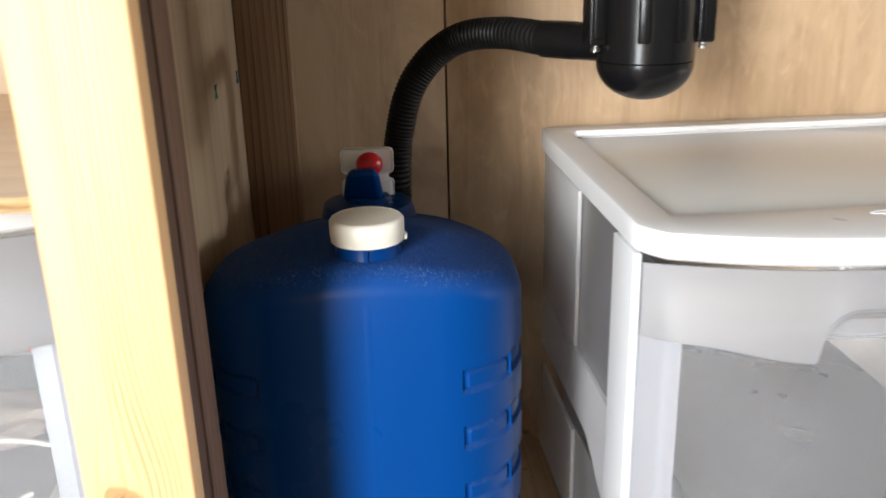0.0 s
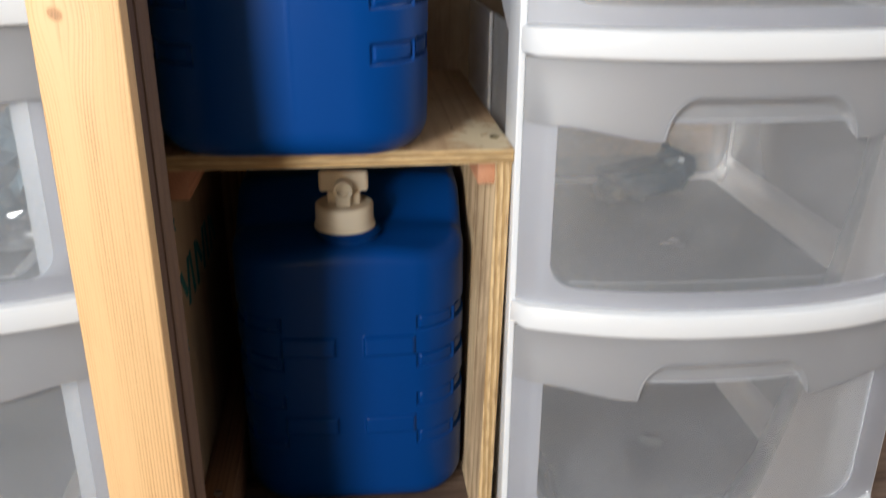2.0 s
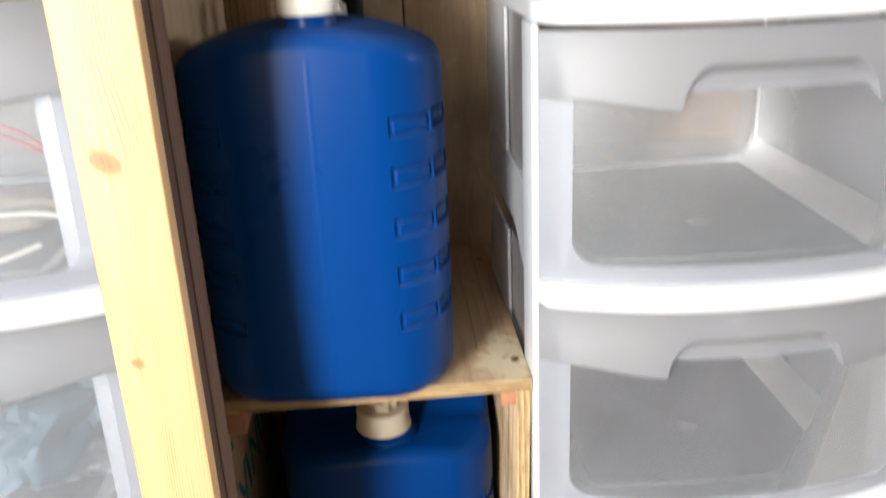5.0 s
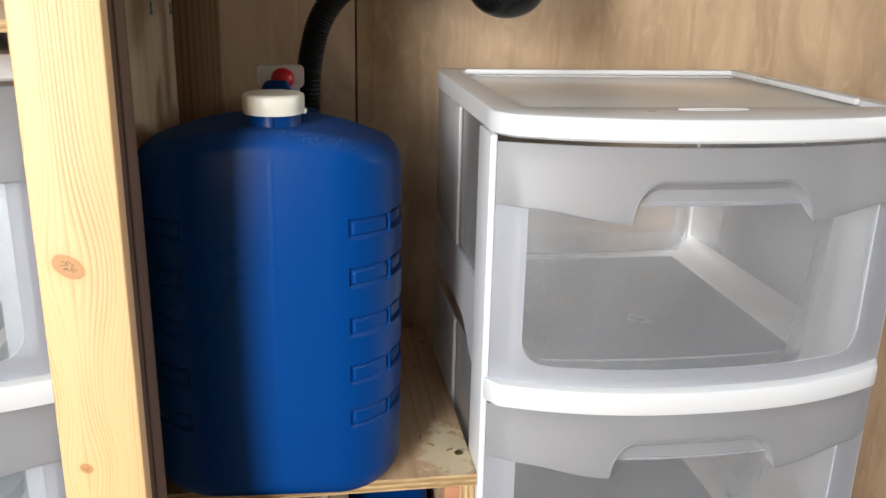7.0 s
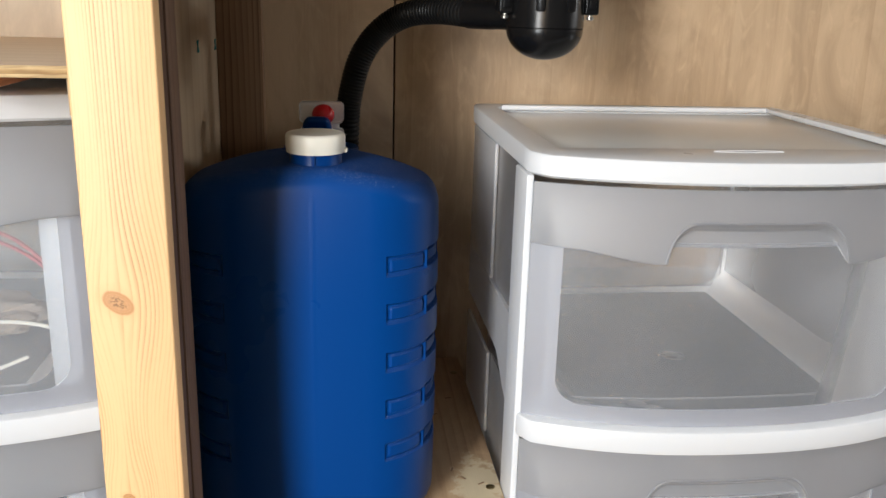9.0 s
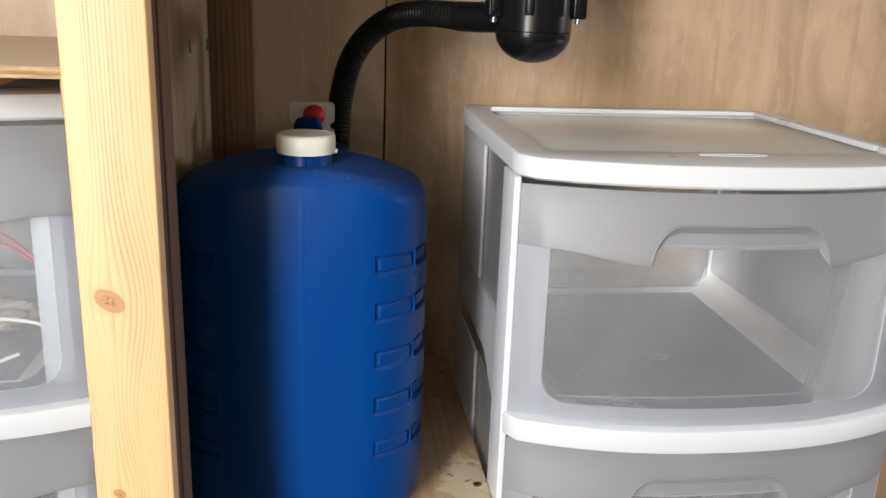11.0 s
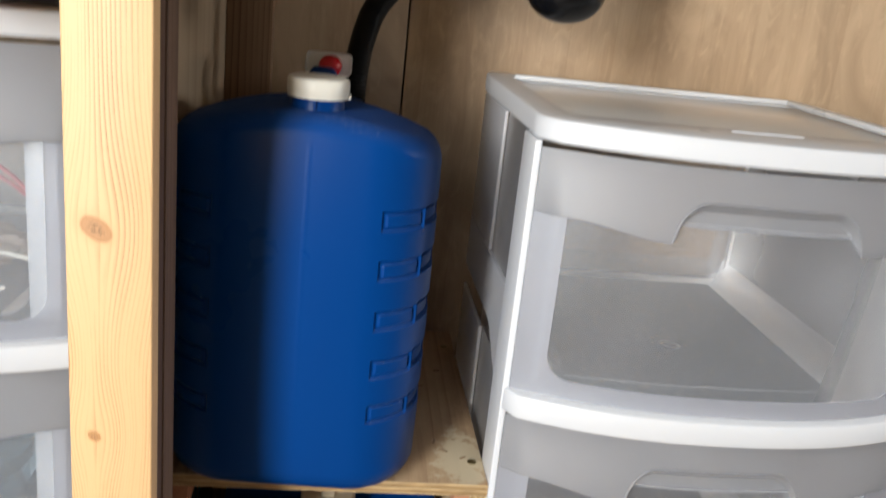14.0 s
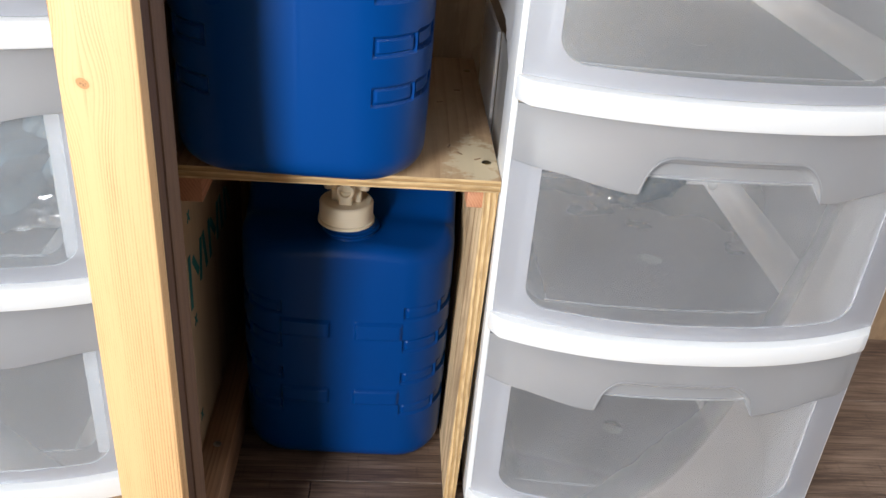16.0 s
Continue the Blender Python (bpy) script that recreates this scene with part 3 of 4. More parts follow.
def jug_body(w, d, r, h, crown, slots, pads=(), foot=0.022, shoulder=0.02, rise=None, bulge=0.003, step=0.0014):
    ring, total = perimeter(w, d, r, step)
    n = 8
    rows = [(foot - foot * math.cos(math.pi / 2 * k / n), foot * (1 - math.sin(math.pi / 2 * k / n)), 0) for k in range(n)]
    zs = np.arange(foot, h - shoulder, 0.0013)
    rows += [(z, 0.0, 1) for z in zs]
    n = 10
    rows += [(h - shoulder + shoulder * math.sin(math.pi / 2 * k / n), shoulder * (1 - math.cos(math.pi / 2 * k / n)), 1) for k in range(n + 1)]
    bm = bmesh.new()
    verts = []
    for z, inset, _ in rows:
        line = []
        for p, nrm, s in ring:
            sg = s if s < total / 2 else s - total
            off = -inset + bulge * math.sin(math.pi * min(1, max(0, z / h))) ** 0.5 * ((1 - (p.x / (w / 2)) ** 2) * abs(nrm.y) + 0.15)
            for s0, s1, z0, z1, dep in slots:
                for q in (sg, -sg):
                    e = min(q - s0, s1 - q, z - z0, z1 - z)
                    if e > -0.001:
                        off -= dep * (0.35 * smooth01((e + 0.0006) / 0.0014) + max(0.0, 1 - ((e - 0.0010) / 0.0014) ** 2))
            for s0, s1, z0, z1, dep in pads:
                e = min(sg - s0, s1 - sg, z - z0, z1 - z)
                if e > -0.0015:
                    off += dep * smooth01((e + 0.0012) / 0.0024)
            q = p + nrm * off
            lift = rise(q.x, q.y) * smooth01((z - (h - 0.07)) / 0.07) if rise else 0
            line.append(bm.verts.new((q.x, q.y, z + lift)))
        verts.append(line)
    m = len(ring)
    for a, b in zip(verts, verts[1:]):
        for k in range(m):
            bm.faces.new((a[k], a[(k + 1) % m], b[(k + 1) % m], b[k]))
    # crown: shrink the last ring towards the middle
    last, n = verts[-1], 14
    zl = rows[-1][0]
    for i in range(1, n + 1):
        f = 1 - i / n
        if i == n:
            c = bm.verts.new((0, 0, zl + crown + (rise(0, 0) if rise else 0)))
            for k in range(m):
                bm.faces.new((last[k], last[(k + 1) % m], c))
            break
        line = []
        for v0 in verts[-1]:
            x, y = v0.co.x * f, v0.co.y * f
            line.append(bm.verts.new((x, y, zl + crown * (1 - f ** 2.2) + (rise(x, y) if rise else 0))))
        for k in range(m):
            bm.faces.new((last[k], last[(k + 1) % m], line[(k + 1) % m], line[k]))
        last = line
    bm.faces.new(verts[0][::-1])
    return bm


def ribbed_cap(r, z0, z1, ribs=60, flare=0.0):
    bm = bmesh.new()
    prof = [(r * 0.9, z0, 0), (r + flare, z0 + 0.0005, 0), (r + flare, z0 + 0.003, 0), (r, z0 + 0.0035, 1), (r, z1 - 0.0018, 1), (r - 0.0006, z1 - 0.0005, 0), (r - 0.0018, z1, 0), (r * 0.9, z1 - 0.0002, 0), (r * 0.5, z1 - 0.0002, 0)]
    rings = []
    n = ribs * 2
    for rr, z, rb in prof:
        rings.append([bm.verts.new(((rr + (0.0004 if rb and k % 2 else 0)) * math.cos(2 * math.pi * k / n), (rr + (0.0004 if rb and k % 2 else 0)) * math.sin(2 * math.pi * k / n), z)) for k in range(n)])
    for a, b in zip(rings, rings[1:]):
        for k in range(n):
            bm.faces.new((a[k], a[(k + 1) % n], b[(k + 1) % n], b[k]))
    bm.faces.new(rings[0][::-1])
    bm.faces.new(rings[-1])
    return bm


def build_upper_jug():
    w, d, h = 0.1865, 0.198, 0.2825
    jug = thing("water_jug", pose(-0.1395, -0.027 + d / 2, 0.3475, 0, 0, -3.5), "tall blue plastic water jug with white cap standing on plywood shelf", "jug", "blue water jugs")
    slots = [(0.0555, 0.0885, z, z + 0.0135, 0.0020) for z in (0.0655, 0.1010, 0.1375, 0.1740, 0.2090)]
    slots += [(0.0912, 0.138, z + 0.001, z + 0.0145, 0.0048) for z in (0.0655, 0.1010, 0.1375, 0.1740, 0.2090)]
    body = part("body", jug_body(w, d, 0.050, h, 0.003, slots, [(0.0055, 0.0059, 0.03, 0.262, 0.0003)], bulge=0.009, shoulder=0.014, rise=lambda x, y: -0.0190 * min(1.0, abs(x) / 0.095) ** 2.0 - 0.024 * smooth01((y + 0.035) / 0.13)), BLUE, jug, "blue plastic body with moulded side recesses and dust")
    ny = -d / 2 + 0.030
    bm = lathe(bmesh.new(), [(0.021, h - 0.010), (0.0185, h - 0.001), (0.0180, h + 0.007), (0.0180, h + 0.010)], 48)
    box(bm, -0.001, 0.001, -0.0195, -0.016, h - 0.004, h + 0.010)
    bm.transform(Matrix.Translation((0.0055, ny, 0)))
    part("neck", bm, BLUE_CLEAN_DARK, body)
    bm = ribbed_cap(0.0204, h + 0.0068, h + 0.0205, 56)
    bm.transform(Matrix.Translation((0.0055, ny, 0)))
    part("cap", bm, CREAM, jug, "cream-white ribbed screw cap")
    bm = boxed(0.0245, 0.0278, ny - 0.003, ny + 0.003, h + 0.0068, h + 0.0102, 0.0010)
    part("tab", bm, CREAM, jug, "small cream tear tab of the cap ring")
    # vent tap behind the cap
    ty = 0.084
    bm = lathe(bmesh.new(), [(0.037, h - 0.01), (0.034, h + 0.001), (0.032, h + 0.0075), (0.024, h + 0.009), (0.017, h + 0.0095), (0.0155, h + 0.012)], 48)
    bm.transform(Matrix.Translation((-0.003, ty, -0.022)))
    tap = part("tap", bm, BLUE_CLEAN_DARK, jug, "blue dispensing tap")
    bm = bmesh.new()
    box(bm, -0.0175, 0.0115, -0.009, 0.006, h + 0.003, h + 0.0305, 0.0060, 5)
    for v in bm.verts:
        v.co.x *= 1 - 0.30 * smooth01((v.co.z - h - 0.012) / 0.022)
        v.co.y -= 0.010 * smooth01((v.co.z - h - 0.012) / 0.02)
    bm.transform(Matrix.Translation((-0.003, ty, -0.0180)))
    part("lever", bm, BLUE_CLEAN_DARK, tap)
    bm = boxed(-0.0195, 0.0195, 0.010, 0.013, h + 0.022, h + 0.041, 0.004, 4)
    box(bm, -0.0155, 0.0155, 0.0102, 0.0128, h + 0.016, h + 0.024, 0.001)
    box(bm, -0.0195, 0.0195, 0.0095, 0.0135, h - 0.004, h + 0.018, 0.0035, 3)
    bm.transform(Matrix.Translation((-0.003, ty, -0.0180)))
    part("guard", bm, plastic("guard_white", (0.88, 0.88, 0.86), 0.4), tap, "white notched guard plate")
    bm = bmesh.new()
    bmesh.ops.create_uvsphere(bm, u_segments=28, v_segments=18, radius=0.0098, matrix=Matrix.Translation((-0.0010, ty + 0.003, h + 0.0305 - 0.0180)) @ Matrix.Diagonal((1, 0.85, 0.92, 1)))
    part("button", bm, RED, tap, "glossy red push button")


def build_lower_jug():
    w, d, h = 0.195, 0.215, 0.252
    jug = thing("water_jug", pose(-0.1065, 0.0535 + d / 2, 0, 0, 0, -2), "blue plastic water jug with beige spigot standing on floor under shelf", "jug", "blue water jugs")
    slots = [(0.056, 0.0900, z, z + 0.0135, 0.0020) for z in (0.0675, 0.1065, 0.1440, 0.1795)]
    slots += [(0.0930, 0.145, z + 0.001, z + 0.0145, 0.0050) for z in (0.0675, 0.1065, 0.1440, 0.1795)]
    pads = [(s0, s1, z, z + 0.0165, 0.0032) for z in (0.0825, 0.159) for s0, s1 in ((-0.056, -0.012), (0.012, 0.054))]
    body = part("body", jug_body(w, d, 0.044, h, 0.004, slots, pads, rise=lambda x, y: 0.030 * smooth01((y + 0.055) / 0.05) - 0.006 * smooth01((-y - 0.055) / 0.05) * min(1, abs(x) / 0.1) ** 2 * 2, bulge=0.008, shoulder=0.012), BLUE_CLEAN_DARK, jug, "blue plastic body with raised bands and side recesses")
    sx, sy = -0.002, -d / 2 + 0.033
    bm = bmesh.new()
    prof = [(0.030, h - 0.012), (0.027, h - 0.002), (0.0245, h + 0.001), (0.0262, h + 0.003), (0.0262, h + 0.0048), (0.0240, h + 0.0056), (0.0240, h + 0.0065), (0.0225, h + 0.0078)]
    lathe(bm, prof, 48)
    bm.transform(Matrix.Translation((sx + 0.004, sy, 0)))
    part("neck", bm, BLUE_CLEAN_DARK, body, "threaded blue neck")
    z = h + 0.008
    bm = ribbed_cap(0.0236, z, z + 0.0205, 40, 0.0018)
    bm.transform(Matrix.Translation((sx, sy, 0)))
    cap = part("spigot_cap", bm, BEIGE, jug, "beige screw cap of the spigot")
    bm = boxed(-0.0202, 0.0202, -0.0035, 0.0035, z + 0.0295, z + 0.0475, 0.0032, 4)
    box(bm, -0.0135, 0.0135, -0.0045, 0.0045, z + 0.019, z + 0.0315, 0.002, 3)
    bm.transform(Matrix.Translation((sx, sy, 0)))
    part("handle", bm, BEIGE, cap, "flat beige turning handle")
    bm = bmesh.new()
    lathe(bm, [(0.0070, 0), (0.0078, 0.001), (0.0078, 0.017), (0.0074, 0.018), (0.0052, 0.018), (0.0050, 0.012)], 32, m=pose(0, 0, 0, 90, 0, 0))
    bm.transform(Matrix.Translation((sx, sy + 0.002, z + 0.0345)))
    box(bm, sx - 0.0062, sx + 0.0062, sy - 0.012, sy + 0.002, z + 0.018, z + 0.032, 0.002, 3)
    part("spout", bm, BEIGE, cap, "short beige spout")


# ---- drawer carts ----
CW, CD, BOW, PERIOD = 0.334, 0.296, 0.034, 0.2045


def bow(x):
    u = (x - CW / 2) / (CW / 2)
    return -BOW * (1 - abs(u) ** 2.3)


def bowed_slab(bm, x0, x1, y1, z0, z1, out=0.0, rnd=0.004):
    """A slab whose front edge follows the bow, with rounded front edges and corners."""
    n = 40
    layers = [(rnd, z0), (rnd * 0.3, z0 + rnd * 0.3), (0, z0 + rnd), (0, z1 - rnd), (rnd * 0.3, z1 - rnd * 0.3), (rnd, z1)]
    rings = []
    for ins, z in layers:
        ring = []
        for k in range(n + 1):
            u = k / n
            x = x0 + ins + (x1 - x0 - 2 * ins) * u
            e = min(x - x0, x1 - x)
            corner = 0.010 * (1 - smooth01(e / 0.012)) ** 2
            ring.append(bm.verts.new((x, bow(x) - out + ins + corner, z)))
        ring.append(bm.verts.new((x1 - ins, y1 - ins, z)))
        ring.append(bm.verts.new((x0 + ins, y1 - ins, z)))
        rings.append(ring)
    m = len(rings[0])
    for a, b in zip(rings, rings[1:]):
        for k in range(m):
            bm.faces.new((a[k], a[(k + 1) % m], b[(k + 1) % m], b[k]))
    bm.faces.new(rings[0][::-1])
    bm.faces.new(rings[-1])
    return bm


def bowed_ring(x0, x1, y1, z0, z1, hole, out=0.003, rnd=0.004, drop=0.004):
    """The cart's top: a rounded bowed outline with a rectangular sunk opening."""
    bm, pts, n = bmesh.new(), [], 56
    for k in range(n + 1):
        x = x0 + (x1 - x0) * k / n
        e = min(x - x0, x1 - x)
        pts.append((x, bow(x) - out + 0.012 * (1 - smooth01(e / 0.014)) ** 2))
    pts += [(x1, y1 * (k / 10)) for k in range(1, 10)] + [(x1 - 0.004, y1)]
    pts += [(x1 - (x1 - x0) * k / 20, y1) for k in range(1, 20)] + [(x0 + 0.004, y1)] + [(x0, y1 * (1 - k / 10)) for k in range(1, 10)]
    hx0, hx1, hy0, hy1 = hole
    cx, cy = (x0 + x1) / 2, y1 / 2

    def loop(ins, z):
        return [bm.verts.new((x + (ins if x < cx else -ins) * min(1, abs(x - cx) / 0.05), y + (ins if y < cy else -ins) * min(1, abs(y - cy) / 0.05), z)) for x, y in pts]

    def inner(g, z):
        return [bm.verts.new((min(max(x, hx0 + g), hx1 - g), min(max(y, hy0 + g), hy1 - g), z)) for x, y in pts]

    rings = [inner(0.002, z0), loop(0.002, z0), loop(0, z0 + 0.002), loop(0, z1 - rnd), loop(rnd * 0.3, z1 - rnd * 0.3), loop(rnd, z1), inner(-0.003, z1), inner(0, z1 - 0.0008), inner(0.002, z1 - drop), inner(0.002, z0)]
    m = len(pts)
    for a, c in zip(rings, rings[1:]):
        for k in range(m):
            q = (k + 1) % m
            if (a[k].co - a[q].co).length < 1e-6 and (c[k].co - c[q].co).length < 1e-6:
                continue
            bm.faces.new((a[k], a[q], c[q], c[k]))
    bmesh.ops.remove_doubles(bm, verts=bm.verts, dist=0.00002)
    return bm


def side_rail(x0, x1, z, tier):
    """Deep band under a side opening; its lower edge dips to the front leg and leaves a dark slot over the tier below."""
    bm, rows = bmesh.new(), []
    for k in range(25):
        y = 0.0492 + (0.2640 - 0.0492) * k / 24
        low = z - 0.0125 + 0.026 * smooth01((y - 0.049) / 0.062) if tier else 0.005
        rows.append([bm.verts.new(p) for p in ((x0, y, low), (x0, y, z + 0.0638), (x1, y, z + 0.0638), (x1, y, low))])
    for a, b in zip(rows, rows[1:]):
        for k in range(4):
            bm.faces.new((a[k], b[k], b[(k + 1) % 4], a[(k + 1) % 4]))
    bm.faces.new(rows[0])
    bm.faces.new(rows[-1][::-1])
    return bm


def build_cart(m, label, pane_mat, lift=0.0):
    cart = thing("drawer_cart", m, label, "drawer cart", "white drawer carts")
    H = 0.641 + lift
    # top: bowed rim with a sunk lid
    bm = bowed_ring(0, CW, CD, H - 0.0185, H - 0.001, (0.024, CW - 0.016, 0.022, CD - 0.028), drop=0.0055)
    top = part("top_frame", bm, WHITE, cart, "white plastic top frame")
    part("lid", boxed(0.0262, CW - 0.0182, 0.0242, CD - 0.0302, H - 0.0100, H - 0.0062, 0.0005), LID, top, "sunk translucent lid panel")
    bm = boxed(0.026, CW - 0.024, CD - 0.0365, CD - 0.0315, H - 0.004, H + 0.0015, 0.0018)
    box(bm, CW - 0.0295, CW - 0.0235, 0.05, CD - 0.032, H - 0.004, H + 0.0015, 0.0018)
    part("ridge", bm, WHITE, top)
    bm = bmesh.new()
    ov = [Vector((CW * 0.49 + 0.027 * math.cos(a), 0.006 + 0.0042 * math.sin(a), H - 0.0008)) for a in [2 * math.pi * k / 40 for k in range(41)]]
    tube(bm, ov, 0.0004, 8)
    part("emblem", bm, WHITE, top, "thin raised oval outline")
    # front legs: a thin side cheek with a rounded front edge, over the full height
    for x0, x1 in ((-0.0012, 0.004), (CW - 0.004, CW + 0.0012)):
        bm = boxed(x0, x1, 0.0070, 0.0490, 0.004, H - 0.0188, 0.0012, 3)
        part("front_leg", bm, WHITE, cart)
    part("back_rail", boxed(0.012, CW - 0.012, CD - 0.006, CD, 0.03, 0.06, 0.001), WHITE, cart)
    for i in range(3):
        z = 0.0255 + i * PERIOD
        bm = bowed_slab(bmesh.new(), 0, CW, 0.034, z - 0.0195 if i else 0.002, z, 0.004, 0.0028)
        part("rail", bm, WHITE, cart, "white bowed front rail")
        top_z = z + PERIOD - 0.0085 if i < 2 else H - 0.0188
        for x0, x1 in ((0.0004, 0.0036), (CW - 0.0036, CW - 0.0004)):
            part("back_leg", boxed(x0, x1, 0.1450, 0.2640, z + 0.0640, top_z, 0.0010), THIN_WHITE, cart)
            wx = x0 + 0.004 if x0 < 0.1 else x0 - 0.0022
            # added sheet, no part of the cart: brightens the dark side opening
            part("side_panel", boxed(wx, wx + 0.0014, 0.0475, 0.1470, z + 0.0600, top_z - 0.0005, 0.0004), OPENING_FILL, cart, "added sheet that lightens the side opening")
            part("side_rail", side_rail(x0, x1, z, i), THIN_WHITE, cart, "deep side rail with a curved lower edge")
        build_drawer(cart, z, pane_mat, lift if i == 2 else 0.0)
    for x in (0.03, CW - 0.03):
        for y in (0.03, CD - 0.03):
            part("foot", lathe(bmesh.new(), [(0.010, 0.0), (0.012, 0.001), (0.012, 0.0065)], 20, (x, y, 0)), WHITE, cart)
    return cart


def build_drawer(cart, z, pane_mat, lift):
    """One see-through drawer on the rail whose top is z."""
    X0, X1, ZT = 0.003, CW - 0.003, PERIOD - 0.0205 + lift
    wl, wr, hl, hr = 0.0255, CW - 0.036, 0.093, 0.232
    zt_l, zt_m = 0.139, 0.1310

    def lower_edge(x):
        """Lower edge of the front's upper band, with the handle's notch."""
        side = zt_l - (zt_l - zt_m) * smooth01((x - wl) / (hl - wl)) if x < CW / 2 else zt_l - (zt_l - zt_m) * smooth01((wr - x) / (wr - hr))
        inside = min(smooth01((x - hl) / 0.007), smooth01((hr - x) / 0.007))
        return side + (0.1420 - side) * inside

    def arch(x):
        e = min(x - (hl + 0.001), (hr - 0.001) - x)
        return 0.128 + 0.0325 * math.sqrt(max(0.0, 1 - (1 - min(1.0, max(0.0, e) / 0.024)) ** 2))

    def front_y(x, zz):
        zz -= z
        y = bow(x) + 0.0035
        if zz > 0.10:
            y -= 0.0055 * smooth01((0.180 - zz) / 0.05) * smooth01((x - X0) / 0.02) * smooth01((X1 - x) / 0.02)
        if hl < x < hr:
            y += 0.0085 * smooth01((arch(x) - zz) / 0.008) * smooth01((x - hl) / 0.006) * smooth01((hr - x) / 0.006)
        return y

    def base_y(x, zz):
        return bow(x) + 0.0045

    xs = sorted(set([X0 + (X1 - X0) * k / 90 for k in range(91)] + [hl + 0.011 * k / 12 for k in range(13)] + [hr - 0.011 * k / 12 for k in range(13)] + [hl + 0.030 * k / 30 for k in range(31)] + [hr - 0.030 * k / 30 for k in range(31)]))
    tray_y1 = CD - 0.012
    bm = bmesh.new()
    t = 0.002
    sx0, sx1 = 0.026, CW - 0.049
    # floor follows the bow
    n = 24
    up, dn = [], []
    for k in range(n + 1):
        x = sx0 + (sx1 - sx0) * k / n
        up.append(bm.verts.new((x, bow(x) + 0.008, z + 0.008)))
        dn.append(bm.verts.new((x, bow(x) + 0.008, z + 0.006)))
    ub = [bm.verts.new((sx1, tray_y1, z + 0.008)), bm.verts.new((sx0, tray_y1, z + 0.008))]
    db = [bm.verts.new((sx1, tray_y1, z + 0.006)), bm.verts.new((sx0, tray_y1, z + 0.006))]
    bm.faces.new(up + ub)
    bm.faces.new((dn + db)[::-1])
    loop_u, loop_d = up + ub, dn + db
    for k in range(len(loop_u)):
        q = (k + 1) % len(loop_u)
        bm.faces.new((loop_u[k], loop_d[k], loop_d[q], loop_u[q]))
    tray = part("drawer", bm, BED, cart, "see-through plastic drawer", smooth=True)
    for x0, x1 in ((sx0, sx0 + t), (sx1 - t, sx1)):
        part("side", boxed(x0, x1, 0.0084, tray_y1 - 0.0025, z + 0.0085, z + 0.165, 0.0006), SIDE, tray)
    part("back", boxed(sx0, sx1, tray_y1 - t, tray_y1, z + 0.0085, z + 0.165, 0.0006), SIDE, tray)
    for x0, x1 in ((0.0195, 0.0245), (CW - 0.051, CW - 0.0300)):
        part("front_web", boxed(x0, x1, 0.0060, 0.0082, z + 0.0086, z + 0.164, 0.0008), CORNER, tray, "milky upright web behind drawer front")
    # thick lower fillet where floor and walls meet
    bm = bmesh.new()
    for a, b, c in (((sx0 + t, 0.01), (sx0 + t, tray_y1 - t), (0.022, 0)), ((sx1 - t, 0.01), (sx1 - t, tray_y1 - t), (-0.022, 0)), ((sx0 + t, tray_y1 - t), (sx1 - t, tray_y1 - t), (0, -0.022))):
        cs = []
        for (x, y) in (a, b):
            col = [bm.verts.new((x + c[0] * (1 - math.cos(q)), y + c[1] * (1 - math.cos(q)), z + 0.0084 + 0.022 * (1 - math.sin(q)))) for q in [math.pi / 2 * k / 6 for k in range(7)]]
            cs.append(col)
        for k in range(6):
            bm.faces.new((cs[0][k], cs[1][k], cs[1][k + 1], cs[0][k + 1]))
    for x, sx in ((sx0 + t, 1), (sx1 - t, -1)):
        cs = [[bm.verts.new((x + sx * 0.016 * (1 - math.cos(q)), tray_y1 - t - 0.016 * (1 - math.sin(q)), zz)) for q in [math.pi / 2 * k / 6 for k in range(7)]] for zz in (z + 0.009, z + 0.165)]
        for k in range(6):
            bm.faces.new((cs[0][k], cs[1][k], cs[1][k + 1], cs[0][k + 1]))
    part("fillet", bm, FILLET, tray)
    bm = lathe(bmesh.new(), [(0.004, 0), (0.0095, 0.0003), (0.011, 0.0009), (0.009, 0.0012), (0.004, 0.0006)], 28, (CW * 0.47, 0.088, z + 0.0082))
    part("moulding_mark", bm, SIDE, tray)
    bm = bmesh.new()
    tube(bm, [Vector((sx0 + 0.02 + (sx1 - sx0 - 0.04) * k / 30, bow(sx0 + 0.02 + (sx1 - sx0 - 0.04) * k / 30) * 0.55 + 0.022, z + 0.0088)) for k in range(31)], 0.0009, 8)
    part("floor_ridge", bm, FILLET, tray)
    # front: upper band with handle, lower and side borders, window
    cols = [[(x, z + lower_edge(x) + (ZT - lower_edge(x)) * (j / 26) ** 1.25) for j in range(27)] for x in xs]
    bm = sheet(bmesh.new(), cols, 0.0018, front_y)
    # lip turned in under the band
    lip = [[(x, z + lower_edge(x)) for x in xs]]
    a = [bm.verts.new((x, front_y(x, zz) + 0.0002, zz + 0.0008)) for x, zz in lip[0]]
    b = [bm.verts.new((x, base_y(x, zz) + 0.0005, zz + 0.0016)) for x, zz in lip[0]]
    for k in range(len(xs) - 1):
        bm.faces.new((a[k], a[k + 1], b[k + 1], b[k]))
    part("drawer_front", bm, FROST, tray, "frosted front band with notched pull")
    ax = [hl + 0.0012 + (hr - hl - 0.0024) * k / 120 for k in range(121)]
    bead = [Vector((x, front_y(x, z + arch(x) + 0.0008) + 0.0002, z + arch(x))) for x in ax]
    bm = tube(bmesh.new(), bead, 0.0011, 10)
    tube(bm, [Vector((x, front_y(x, z + lower_edge(x)) + 0.0005, z + lower_edge(x))) for x in xs], 0.0007, 8)
